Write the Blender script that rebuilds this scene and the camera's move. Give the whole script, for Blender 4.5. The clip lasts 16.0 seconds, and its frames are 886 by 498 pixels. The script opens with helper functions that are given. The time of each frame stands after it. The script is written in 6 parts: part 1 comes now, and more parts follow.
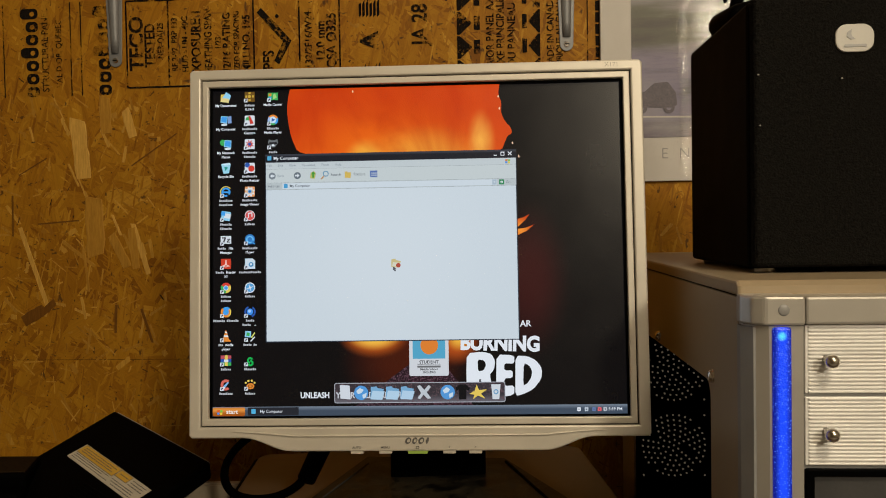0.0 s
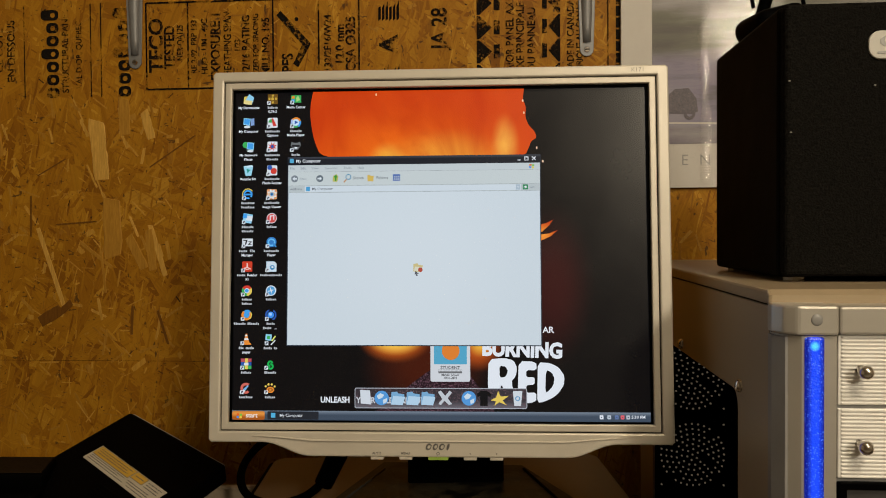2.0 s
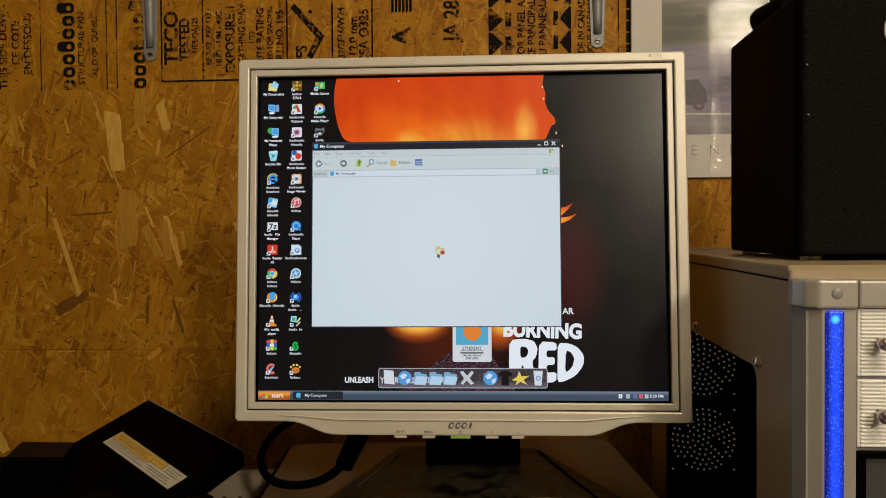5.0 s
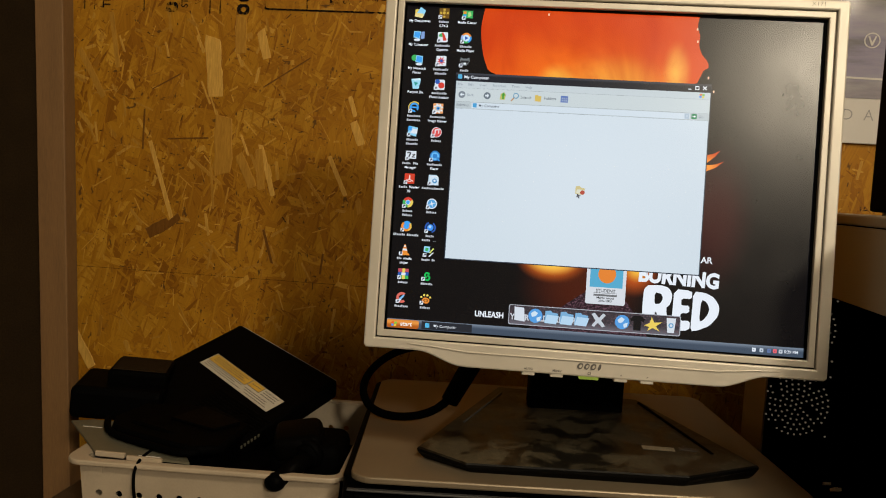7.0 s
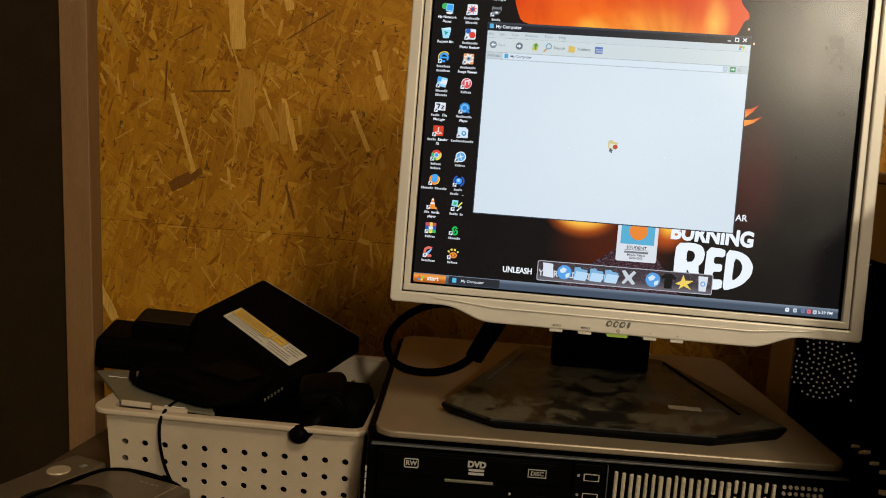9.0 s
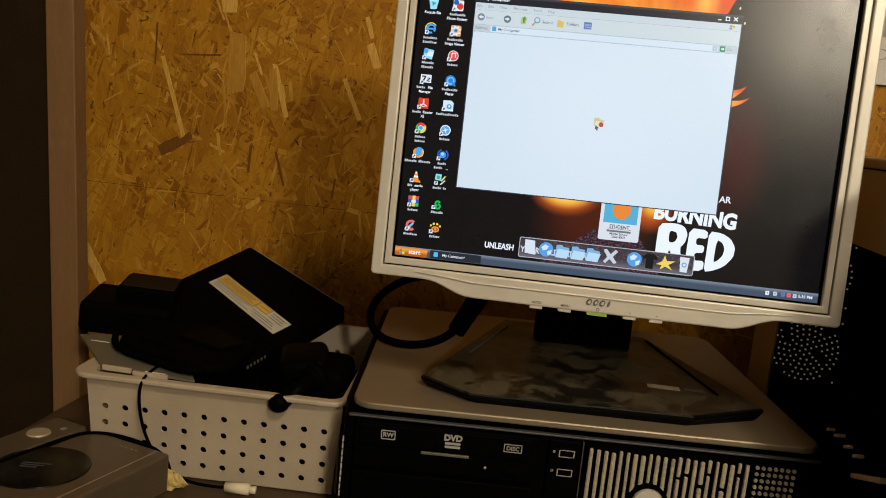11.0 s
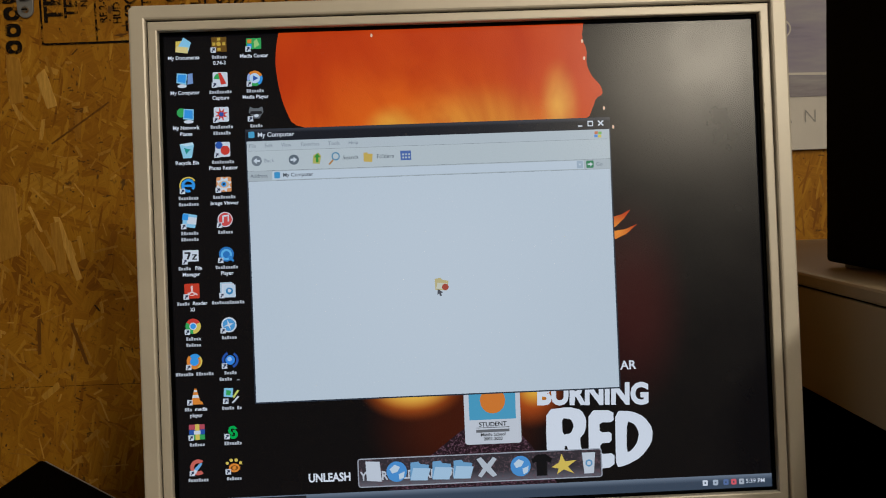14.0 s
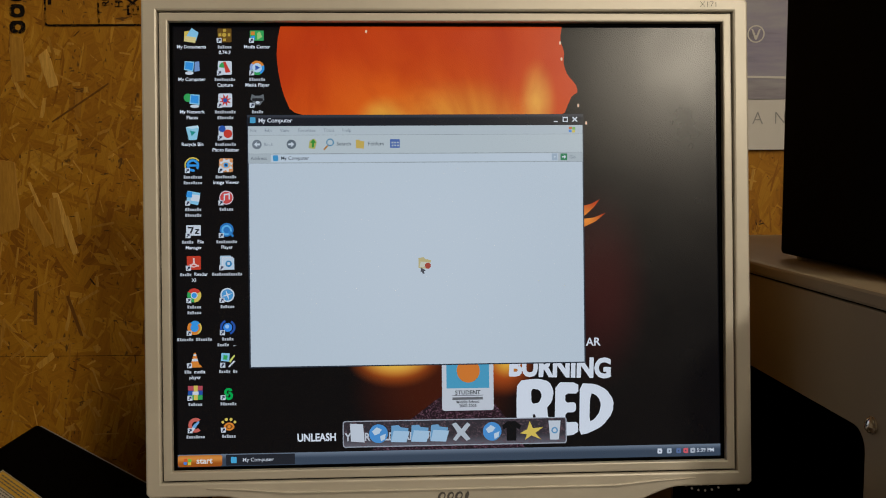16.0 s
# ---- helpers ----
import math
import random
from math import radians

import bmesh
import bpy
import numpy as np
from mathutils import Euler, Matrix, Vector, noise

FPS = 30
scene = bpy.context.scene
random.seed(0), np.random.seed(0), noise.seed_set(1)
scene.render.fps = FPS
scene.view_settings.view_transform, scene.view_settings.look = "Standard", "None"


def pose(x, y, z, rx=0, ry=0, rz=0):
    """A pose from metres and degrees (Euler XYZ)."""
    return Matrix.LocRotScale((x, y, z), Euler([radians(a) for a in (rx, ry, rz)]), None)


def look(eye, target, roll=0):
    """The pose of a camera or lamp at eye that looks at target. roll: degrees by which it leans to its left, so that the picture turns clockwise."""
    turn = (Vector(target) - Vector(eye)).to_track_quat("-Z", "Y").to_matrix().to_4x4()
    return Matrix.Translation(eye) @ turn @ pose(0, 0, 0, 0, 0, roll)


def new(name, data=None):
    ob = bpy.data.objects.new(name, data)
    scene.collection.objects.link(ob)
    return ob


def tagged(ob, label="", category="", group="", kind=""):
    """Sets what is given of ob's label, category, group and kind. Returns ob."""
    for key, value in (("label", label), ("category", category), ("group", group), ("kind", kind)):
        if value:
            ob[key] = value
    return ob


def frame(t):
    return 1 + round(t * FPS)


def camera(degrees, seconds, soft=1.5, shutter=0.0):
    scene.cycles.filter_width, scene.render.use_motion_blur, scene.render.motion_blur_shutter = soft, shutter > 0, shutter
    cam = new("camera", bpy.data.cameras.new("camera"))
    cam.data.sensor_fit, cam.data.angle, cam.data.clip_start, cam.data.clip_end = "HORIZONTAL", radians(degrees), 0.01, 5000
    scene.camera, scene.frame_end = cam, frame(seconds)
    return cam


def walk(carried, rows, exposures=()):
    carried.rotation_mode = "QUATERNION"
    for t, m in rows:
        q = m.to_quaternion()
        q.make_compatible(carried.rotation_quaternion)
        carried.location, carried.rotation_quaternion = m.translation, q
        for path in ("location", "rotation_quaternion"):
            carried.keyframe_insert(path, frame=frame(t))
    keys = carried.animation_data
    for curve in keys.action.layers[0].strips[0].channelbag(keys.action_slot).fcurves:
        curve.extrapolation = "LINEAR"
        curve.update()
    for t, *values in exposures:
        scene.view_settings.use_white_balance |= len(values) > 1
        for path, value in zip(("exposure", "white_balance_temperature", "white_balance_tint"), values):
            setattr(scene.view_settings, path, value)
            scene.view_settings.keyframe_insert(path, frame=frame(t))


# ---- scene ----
cam = camera(57.1, 16.0, soft=1.0, shutter=0.2)
PATH = [
    (0, (0.07, -0.649, 1.153), (-0.074, 1.345, 1.097), -1.0),
    (0.5, (0.071, -0.649, 1.153), (-0.076, 1.344, 1.093), -1.0),
    (1, (0.065, -0.645, 1.15), (-0.086, 1.349, 1.088), -0.8),
    (1.5, (0.062, -0.645, 1.153), (-0.099, 1.348, 1.098), -0.6),
    (2, (0.059, -0.645, 1.153), (-0.108, 1.348, 1.109), -0.4),
    (2.5, (0.061, -0.644, 1.15), (-0.107, 1.348, 1.111), -0.4),
    (3, (0.062, -0.643, 1.15), (-0.114, 1.349, 1.11), -0.4),
    (5.3, (0.03, -0.67, 1.135), (-0.13, 1.323, 1.086), -0.4),
    (5.5, (0.016, -0.677, 1.13), (-0.14, 1.316, 1.07), -0.3),
    (6, (-0.019, -0.668, 1.129), (-0.178, 1.324, 1.041), 1.0),
    (6.5, (-0.037, -0.665, 1.123), (-0.219, 1.323, 1.006), 2.6),
    (7, (-0.05, -0.665, 1.119), (-0.274, 1.316, 0.969), 3.4),
    (7.5, (-0.057, -0.662, 1.117), (-0.304, 1.314, 0.928), 3.8),
    (8, (-0.054, -0.661, 1.117), (-0.316, 1.309, 0.898), 3.9),
    (8.5, (-0.055, -0.66, 1.114), (-0.317, 1.309, 0.877), 4.0),
    (9, (-0.06, -0.657, 1.111), (-0.317, 1.311, 0.866), 4.1),
    (11.5, (-0.036, -0.652, 1.119), (-0.28, 1.305, 0.791), 5.8),
    (12, (0.001, -0.679, 1.134), (-0.243, 1.293, 0.907), 1.6),
    (12.5, (0.043, -0.676, 1.186), (-0.354, 1.281, 1.063), -1.5),
    (12.6, (0.045, -0.669, 1.194), (-0.358, 1.287, 1.08), -2.0),
    (13, (0.037, -0.605, 1.225), (-0.369, 1.35, 1.112), -2.8),
    (13.1, (0.044, -0.582, 1.223), (-0.362, 1.374, 1.13), -2.4),
    (13.5, (0.0, -0.478, 1.188), (-0.247, 1.503, 1.071), -2.6),
    (14, (-0.014, -0.448, 1.175), (-0.019, 1.547, 1.038), -2.1),
    (14.5, (-0.011, -0.472, 1.171), (0.012, 1.523, 1.025), -1.2),
    (15, (-0.009, -0.479, 1.174), (0.019, 1.515, 1.021), 0.0),
    (15.5, (-0.004, -0.485, 1.173), (0.029, 1.508, 1.008), 0.1),
    (16, (-0.013, -0.489, 1.173), (0.018, 1.504, 1.01), -0.4),
]
EXPOSURES = [(0.0, -0.11, 6100, 10), (3.0, -0.10, 6100, 10), (5.5, -0.06, 6090, 10), (7.0, 0.06, 6070, 10), (9.0, 0.15, 6030, 10), (11.5, 0.18, 5900, 10), (12.5, 0.23, 5980, 10), (13.2, -0.05, 5840, 10), (14.0, -0.44, 5720, 10), (16.0, -0.47, 5740, 10)]
walk(cam, [(t, look(eye, target, roll)) for t, eye, target, roll in PATH], EXPOSURES)

# ---- world and lamps ----
world = bpy.data.worlds.new("world")
scene.world = world
world.use_nodes = True
world.node_tree.nodes["Background"].inputs[0].default_value = (1.0, 0.8, 0.55, 1)
world.node_tree.nodes["Background"].inputs[1].default_value = 0.02


def lamp(name, kind, at, target, power, colour, size):
    data = bpy.data.lights.new(name, kind)
    data.energy, data.color = power, colour
    if kind == "AREA":
        data.shape, data.size = "DISK", size
    else:
        data.shadow_soft_size = size
    ob = new(name, data)
    ob.matrix_world = look(at, target)
    return ob


LAMP = Vector((1.28, -2.82, 2.20))
LAMP_2 = Vector((0.48, -1.22, 2.45))
lamp("pendant_lamp_light", "AREA", LAMP, (LAMP.x - 0.35, 0.1, 1.1), 39, (1.0, 0.82, 0.56), 0.34)
# fill light out of view, added to soften the main lamp's shadows
lamp("fill_lamp_light", "AREA", LAMP_2, (-0.50, 0.42, 1.42), 25.0, (1.0, 0.79, 0.51), 0.40)


# ---- materials ----
def nodes_of(name):
    m = bpy.data.materials.new(name)
    m.use_nodes = True
    t = m.node_tree
    return m, t, t.nodes["Principled BSDF"]


def node(t, kind, values=(), **settings):
    n = t.nodes.new(kind)
    for key, value in settings.items():
        if key == "operation":
            n.operation = value
        elif key == "data_type":
            n.data_type = value
        elif key == "blend_type":
            n.blend_type = value
        elif key == "clamp":
            n.clamp = value
        elif key == "rotation_type":
            n.rotation_type = value
        elif key == "voronoi_dimensions":
            n.voronoi_dimensions = value
        elif key == "interpolation_type":
            n.interpolation_type = value
        elif key == "bands_direction":
            n.bands_direction = value
    for key, value in values:
        n.inputs[key].default_value = value
    return n


def mixed(t, factor, a, b, blend="MIX"):
    n = node(t, "ShaderNodeMix", data_type="RGBA", blend_type=blend)
    for slot, value in ((0, factor), (6, a), (7, b)):
        if isinstance(value, (int, float)):
            n.inputs[slot].default_value = value
        elif isinstance(value, tuple):
            n.inputs[slot].default_value = (*value[:3], 1)
        else:
            t.links.new(value, n.inputs[slot])
    return n.outputs[2]


def ramp(t, value, low, high):
    n = node(t, "ShaderNodeMapRange", ((1, low), (2, high)), clamp=True)
    t.links.new(value, n.inputs[0])
    return n.outputs[0]


def mat(name, colour, rough=0.5, metal=0.0, var=0.18, scale=35, bump=0.08, grain=420, dust=0.0, dust_colour=(0.30, 0.27, 0.20), coat=0.0, stretch=(1, 1, 1), spec=0.5, crisp=0.085):
    """A surface with tone variation at two scales, fine relief and, if asked, settled dust."""
    m, t, p = nodes_of(name)
    place = node(t, "ShaderNodeTexCoord").outputs["Object"]
    far = node(t, "ShaderNodeVectorMath", ((1, stretch),), operation="MULTIPLY")
    t.links.new(place, far.inputs[0])
    big = node(t, "ShaderNodeTexNoise", (("Scale", scale), ("Detail", 5.0), ("Roughness", 0.6)))
    fine = node(t, "ShaderNodeTexNoise", (("Scale", grain), ("Detail", 3.0)))
    for n in (big, fine):
        t.links.new(far.outputs[0], n.inputs["Vector"])
    dark = tuple(c * (1 - var) for c in colour)
    light = tuple(min(1.0, c * (1 + var)) for c in colour)
    base = mixed(t, ramp(t, big.outputs[0], 0.3, 0.7), dark, light)
    base = mixed(t, 0.35 * var / 0.18 if var < 0.5 else 0.5, base, mixed(t, ramp(t, fine.outputs[0], 0.35, 0.65), dark, light))
    rough_value = ramp(t, big.outputs[0], 0.0, 1.0)
    shift = node(t, "ShaderNodeMapRange", ((1, 0.0), (2, 1.0), (3, max(0.02, rough - 0.1)), (4, min(1.0, rough + 0.1))))
    t.links.new(rough_value, shift.inputs[0])
    t.links.new(shift.outputs[0], p.inputs["Roughness"])
    if dust:
        cloud = node(t, "ShaderNodeTexNoise", (("Scale", scale * 0.8), ("Detail", 9.0), ("Roughness", 0.70), ("Distortion", 0.25)))
        t.links.new(place, cloud.inputs["Vector"])
        up = node(t, "ShaderNodeNewGeometry")
        split = node(t, "ShaderNodeSeparateXYZ")
        t.links.new(up.outputs["Normal"], split.inputs[0])
        level = node(t, "ShaderNodeMath", operation="MULTIPLY")
        t.links.new(ramp(t, cloud.outputs[0], 0.505 - crisp, 0.515 + crisp), level.inputs[0])
        t.links.new(ramp(t, split.outputs[2], 0.3, 0.95), level.inputs[1])
        amount = node(t, "ShaderNodeMath", ((1, dust),), operation="MULTIPLY")
        t.links.new(level.outputs[0], amount.inputs[0])
        base = mixed(t, amount.outputs[0], base, dust_colour)
    t.links.new(base, p.inputs["Base Color"])
    p.inputs["Metallic"].default_value = metal
    p.inputs["Coat Weight"].default_value = coat
    p.inputs["Specular IOR Level"].default_value = spec
    if spec < 0.15:
        p.inputs["IOR"].default_value = 1.09
        p.inputs["Specular IOR Level"].default_value = 0.3
    if bump:
        b = node(t, "ShaderNodeBump", (("Strength", bump), ("Distance", 0.001)))
        t.links.new(fine.outputs[0], b.inputs["Height"])
        t.links.new(b.outputs[0], p.inputs["Normal"])
    return m


def osb_material():
    """Pressed strands: layers of long cells at several angles, with grain along them and dark gaps."""
    m, t, p = nodes_of("strand_board")
    place = node(t, "ShaderNodeTexCoord").outputs["Object"]
    wave = node(t, "ShaderNodeTexNoise", (("Scale", 9.0), ("Detail", 3.0)))
    t.links.new(place, wave.inputs["Vector"])
    bend = node(t, "ShaderNodeVectorMath", ((1, (0.014, 0.014, 0.014)),), operation="MULTIPLY")
    t.links.new(wave.outputs["Color"], bend.inputs[0])
    bent = node(t, "ShaderNodeVectorMath", operation="ADD")
    t.links.new(place, bent.inputs[0])
    t.links.new(bend.outputs[0], bent.inputs[1])
    tones = ((0.0, (0.205, 0.080, 0.0040)), (0.15, (0.298, 0.130, 0.0055)), (0.6, (0.355, 0.164, 0.0070)), (0.90, (0.405, 0.200, 0.010)), (1.0, (0.49, 0.265, 0.025)))

    def strands(angle, wide, long, seed):
        turn = node(t, "ShaderNodeVectorRotate", (("Angle", radians(angle)), ("Axis", (0, 1, 0))), rotation_type="AXIS_ANGLE")
        t.links.new(bent.outputs[0], turn.inputs["Vector"])
        size = node(t, "ShaderNodeVectorMath", ((1, (1 / wide, 0, 1 / long)),), operation="MULTIPLY")
        t.links.new(turn.outputs[0], size.inputs[0])
        shift = node(t, "ShaderNodeVectorMath", ((1, (seed * 3.7, seed * 1.3, seed * 5.1)),), operation="ADD")
        t.links.new(size.outputs[0], shift.inputs[0])
        cell = node(t, "ShaderNodeTexVoronoi", (("Scale", 1.0), ("Randomness", 1.0)), voronoi_dimensions="3D")
        t.links.new(shift.outputs[0], cell.inputs["Vector"])
        parts = node(t, "ShaderNodeSeparateColor")
        t.links.new(cell.outputs["Color"], parts.inputs[0])
        lines = node(t, "ShaderNodeVectorMath", ((1, (9.0, 1.0, 0.55)),), operation="MULTIPLY")
        t.links.new(shift.outputs[0], lines.inputs[0])
        grain = node(t, "ShaderNodeTexNoise", (("Scale", 1.6), ("Detail", 4.0), ("Roughness", 0.6)))
        t.links.new(lines.outputs[0], grain.inputs["Vector"])
        tone = node(t, "ShaderNodeValToRGB")
        r = tone.color_ramp
        while len(r.elements) < len(tones):
            r.elements.new(0.5)
        for e, (at, c) in zip(r.elements, tones):
            e.position, e.color = at, (*c, 1)
        t.links.new(parts.outputs[0], tone.inputs[0])
        streak = mixed(t, ramp(t, grain.outputs[0], 0.3, 0.7), (0.80, 0.77, 0.72), (1.12, 1.12, 1.10))
        return mixed(t, 1.0, tone.outputs[0], streak, "MULTIPLY"), parts.outputs[1], parts.outputs[0], grain.outputs[0]

    colour, _, height, grain = strands(8, 0.040, 0.14, 1)
    for k, (angle, wide, long, keep) in enumerate(((-62, 0.034, 0.12, 0.62), (35, 0.022, 0.09, 0.68), (-20, 0.030, 0.13, 0.68), (78, 0.012, 0.05, 0.80), (12, 0.014, 0.07, 0.80), (-38, 0.005, 0.026, 0.84), (55, 0.0035, 0.016, 0.84), (-12, 0.0025, 0.026, 0.86))):
        layer, chance, level, line = strands(angle, wide, long, k + 2)
        step = node(t, "ShaderNodeMath", ((1, keep),), operation="GREATER_THAN")
        t.links.new(chance, step.inputs[0])
        colour = mixed(t, step.outputs[0], colour, layer)
        raise_ = node(t, "ShaderNodeMix", data_type="FLOAT")
        t.links.new(step.outputs[0], raise_.inputs[0])
        t.links.new(height, raise_.inputs[2])
        t.links.new(level, raise_.inputs[3])
        height = raise_.outputs[0]
    # dark chips and gaps
    for scale, stretch, low, high, depth in ((1.0, (95, 1, 42), 0.655, 0.70, 0.85), (1.0, (60, 1, 150), 0.66, 0.70, 0.85), (1.0, (230, 1, 190), 0.675, 0.72, 0.8)):
        s = node(t, "ShaderNodeVectorMath", ((1, stretch),), operation="MULTIPLY")
        t.links.new(bent.outputs[0], s.inputs[0])
        n = node(t, "ShaderNodeTexNoise", (("Scale", scale), ("Detail", 2.5), ("Roughness", 0.7)))
        t.links.new(s.outputs[0], n.inputs["Vector"])
        k = node(t, "ShaderNodeMath", ((1, depth),), operation="MULTIPLY")
        t.links.new(ramp(t, n.outputs[0], low, high), k.inputs[0])
        colour = mixed(t, k.outputs[0], colour, (0.075, 0.036, 0.012))
    large = node(t, "ShaderNodeTexNoise", (("Scale", 3.2), ("Detail", 3.0)))
    t.links.new(place, large.inputs["Vector"])
    colour = mixed(t, 1.0, colour, mixed(t, ramp(t, large.outputs[0], 0.3, 0.7), (0.86, 0.84, 0.8), (1.08, 1.06, 1.02)), "MULTIPLY")
    t.links.new(colour, p.inputs["Base Color"])
    p.inputs["Roughness"].default_value = 0.58
    p.inputs["Specular IOR Level"].default_value = 0.16
    b = node(t, "ShaderNodeBump", (("Strength", 0.35), ("Distance", 0.0012)))
    t.links.new(height, b.inputs["Height"])
    b2 = node(t, "ShaderNodeBump", (("Strength", 0.25), ("Distance", 0.0006)))
    t.links.new(grain, b2.inputs["Height"])
    t.links.new(b.outputs[0], b2.inputs["Normal"])
    t.links.new(b2.outputs[0], p.inputs["Normal"])
    return m


def ink_material():
    """Black stamping ink, worn off in patches."""
    m, t, p = nodes_of("stamp_ink")
    p.inputs["Base Color"].default_value = (0.010, 0.007, 0.005, 1)
    p.inputs["Roughness"].default_value = 0.85
    p.inputs["IOR"].default_value = 1.2
    place = node(t, "ShaderNodeTexCoord").outputs["Object"]
    n = node(t, "ShaderNodeTexNoise", (("Scale", 210.0), ("Detail", 6.0), ("Roughness", 0.75)))
    t.links.new(place, n.inputs["Vector"])
    big = node(t, "ShaderNodeTexNoise", (("Scale", 28.0), ("Detail", 3.0)))
    t.links.new(place, big.inputs["Vector"])
    total = node(t, "ShaderNodeMath", operation="ADD")
    t.links.new(n.outputs[0], total.inputs[0])
    t.links.new(big.outputs[0], total.inputs[1])
    n.inputs["Lacunarity"].default_value = 2.2
    worn = ramp(t, total.outputs[0], 1.10, 0.99)
    low = node(t, "ShaderNodeMapRange", ((1, 0.0), (2, 1.0), (3, 0.08), (4, 0.96)))
    t.links.new(worn, low.inputs[0])
    t.links.new(low.outputs[0], p.inputs["Alpha"])
    return m


def lit(name, colour, strength=1.0):
    """A lit stretch of a matt liquid-crystal screen."""
    m, t, p = nodes_of(name)
    p.inputs["Base Color"].default_value = (0.003, 0.003, 0.0032, 1)
    p.inputs["Roughness"].default_value = 0.26
    p.inputs["Specular IOR Level"].default_value = 0.31
    p.inputs["Emission Color"].default_value = (*colour, 1)
    p.inputs["Emission Strength"].default_value = strength
    return m


def glow_field(t, centre, inner, outer, stretch=(1, 1, 1)):
    place = node(t, "ShaderNodeTexCoord").outputs["Object"]
    s = node(t, "ShaderNodeVectorMath", ((1, stretch),), operation="MULTIPLY")
    t.links.new(place, s.inputs[0])
    d = node(t, "ShaderNodeVectorMath", ((1, tuple(c * k for c, k in zip(centre, stretch))),), operation="DISTANCE")
    t.links.new(s.outputs[0], d.inputs[0])
    n = node(t, "ShaderNodeMapRange", ((1, outer), (2, inner)), interpolation_type="SMOOTHSTEP")
    t.links.new(d.outputs["Value"], n.inputs[0])
    return n.outputs[0]


def picture(name, base, glows, speckle=None, strength=1.0):
    """A lit picture: soft fields of colour laid over one another."""
    m, t, p = nodes_of(name)
    p.inputs["Base Color"].default_value = (0.003, 0.003, 0.0032, 1)
    smear = node(t, "ShaderNodeTexNoise", (("Scale", 26.0), ("Detail", 5.0), ("Roughness", 0.6)))
    t.links.new(node(t, "ShaderNodeTexCoord").outputs["Object"], smear.inputs["Vector"])
    haze = node(t, "ShaderNodeMapRange", ((1, 0.3), (2, 0.7), (3, 0.235), (4, 0.280)))
    t.links.new(smear.outputs[0], haze.inputs[0])
    t.links.new(haze.outputs[0], p.inputs["Roughness"])
    p.inputs["Specular IOR Level"].default_value = 0.31
    colour = mixed(t, 0.0, base, base)
    for centre, inner, outer, tint, stretch in glows:
        colour = mixed(t, glow_field(t, centre, inner, outer, stretch), colour, tint)
    if speckle:
        scale, stretch, tint, low, high = speckle
        place = node(t, "ShaderNodeTexCoord").outputs["Object"]
        s = node(t, "ShaderNodeVectorMath", ((1, stretch),), operation="MULTIPLY")
        t.links.new(place, s.inputs[0])
        n = node(t, "ShaderNodeTexNoise", (("Scale", scale), ("Detail", 4.0), ("Distortion", 0.8)))
        t.links.new(s.outputs[0], n.inputs["Vector"])
        colour = mixed(t, ramp(t, n.outputs[0], low, high), colour, tint)
    t.links.new(colour, p.inputs["Emission Color"])
    p.inputs["Emission Strength"].default_value = strength
    return m


OSB = osb_material()
INK = ink_material()
SILVER = mat("silver_plastic", (0.57, 0.535, 0.465), 0.40, 0.18, 0.06, 20, 0.05, 1400)
SILVER_DARK = mat("grey_plastic", (0.27, 0.27, 0.27), 0.42, 0.1, 0.08, 25, 0.03, 900)
BLACK = mat("black_plastic", (0.0012, 0.0012, 0.0013), 0.5, 0.0, 0.25, 30, 0.05, 700, spec=0.06)
BLACK_SOFT = mat("black_rubber", (0.0010, 0.0010, 0.0010), 0.65, 0.0, 0.25, 40, 0.25, 500, spec=0.045)
CASE_TOP = mat("painted_steel", (0.225, 0.180, 0.120), 0.40, 0.42, 0.10, 12, 0.05, 1200, dust=0.22, dust_colour=(0.31, 0.25, 0.165))
TOWER_PAINT = mat("beige_grey_enamel", (0.345, 0.273, 0.176), 0.40, 0.1, 0.06, 10, 0.03, 1500)
TOWER_CORNER = mat("silver_enamel", (0.46, 0.44, 0.40), 0.36, 0.4, 0.05, 18, 0.03, 1200)
ALUMINIUM = mat("ribbed_aluminium", (0.86, 0.86, 0.85), 0.38, 0.2, 0.08, 30, 0.05, 500, stretch=(0.2, 1, 6))
CHROME = mat("polished_steel", (0.72, 0.68, 0.62), 0.16, 1.0, 0.08, 60, 0.0)
ZINC = mat("zinc_plated_steel", (0.22, 0.225, 0.235), 0.52, 0.35, 0.12, 45, 0.05, 600)
CLOTH = mat("black_grille_cloth", (0.0085, 0.0080, 0.0072), 0.95, 0.0, 0.7, 330, 1.0, 700, spec=0.1)
VINYL = mat("black_vinyl", (0.0040, 0.0036, 0.0030), 0.6, 0.0, 0.2, 30, 0.2, 900, spec=0.05)
BASKET = mat("off_white_polypropylene", (0.385, 0.318, 0.232), 0.45, 0.0, 0.12, 16, 0.04, 500)
CREAM = mat("cream_plastic", (0.62, 0.55, 0.40), 0.5, 0.0, 0.1, 60, 0.05, 400)
PAPER = mat("white_paper", (0.72, 0.70, 0.66), 0.7, 0.0, 0.05, 40, 0.05, 500)
LABEL_PAPER = mat("soiled_white_paper", (0.44, 0.41, 0.34), 0.6, 0.0, 0.12, 50, 0.05, 500)
YELLOW = mat("yellow_print", (0.50, 0.31, 0.03), 0.6, 0.0, 0.08, 60, 0.0)
DARK_PRINT = mat("grey_print", (0.10, 0.095, 0.09), 0.6, 0.0, 0.1, 60, 0.0)
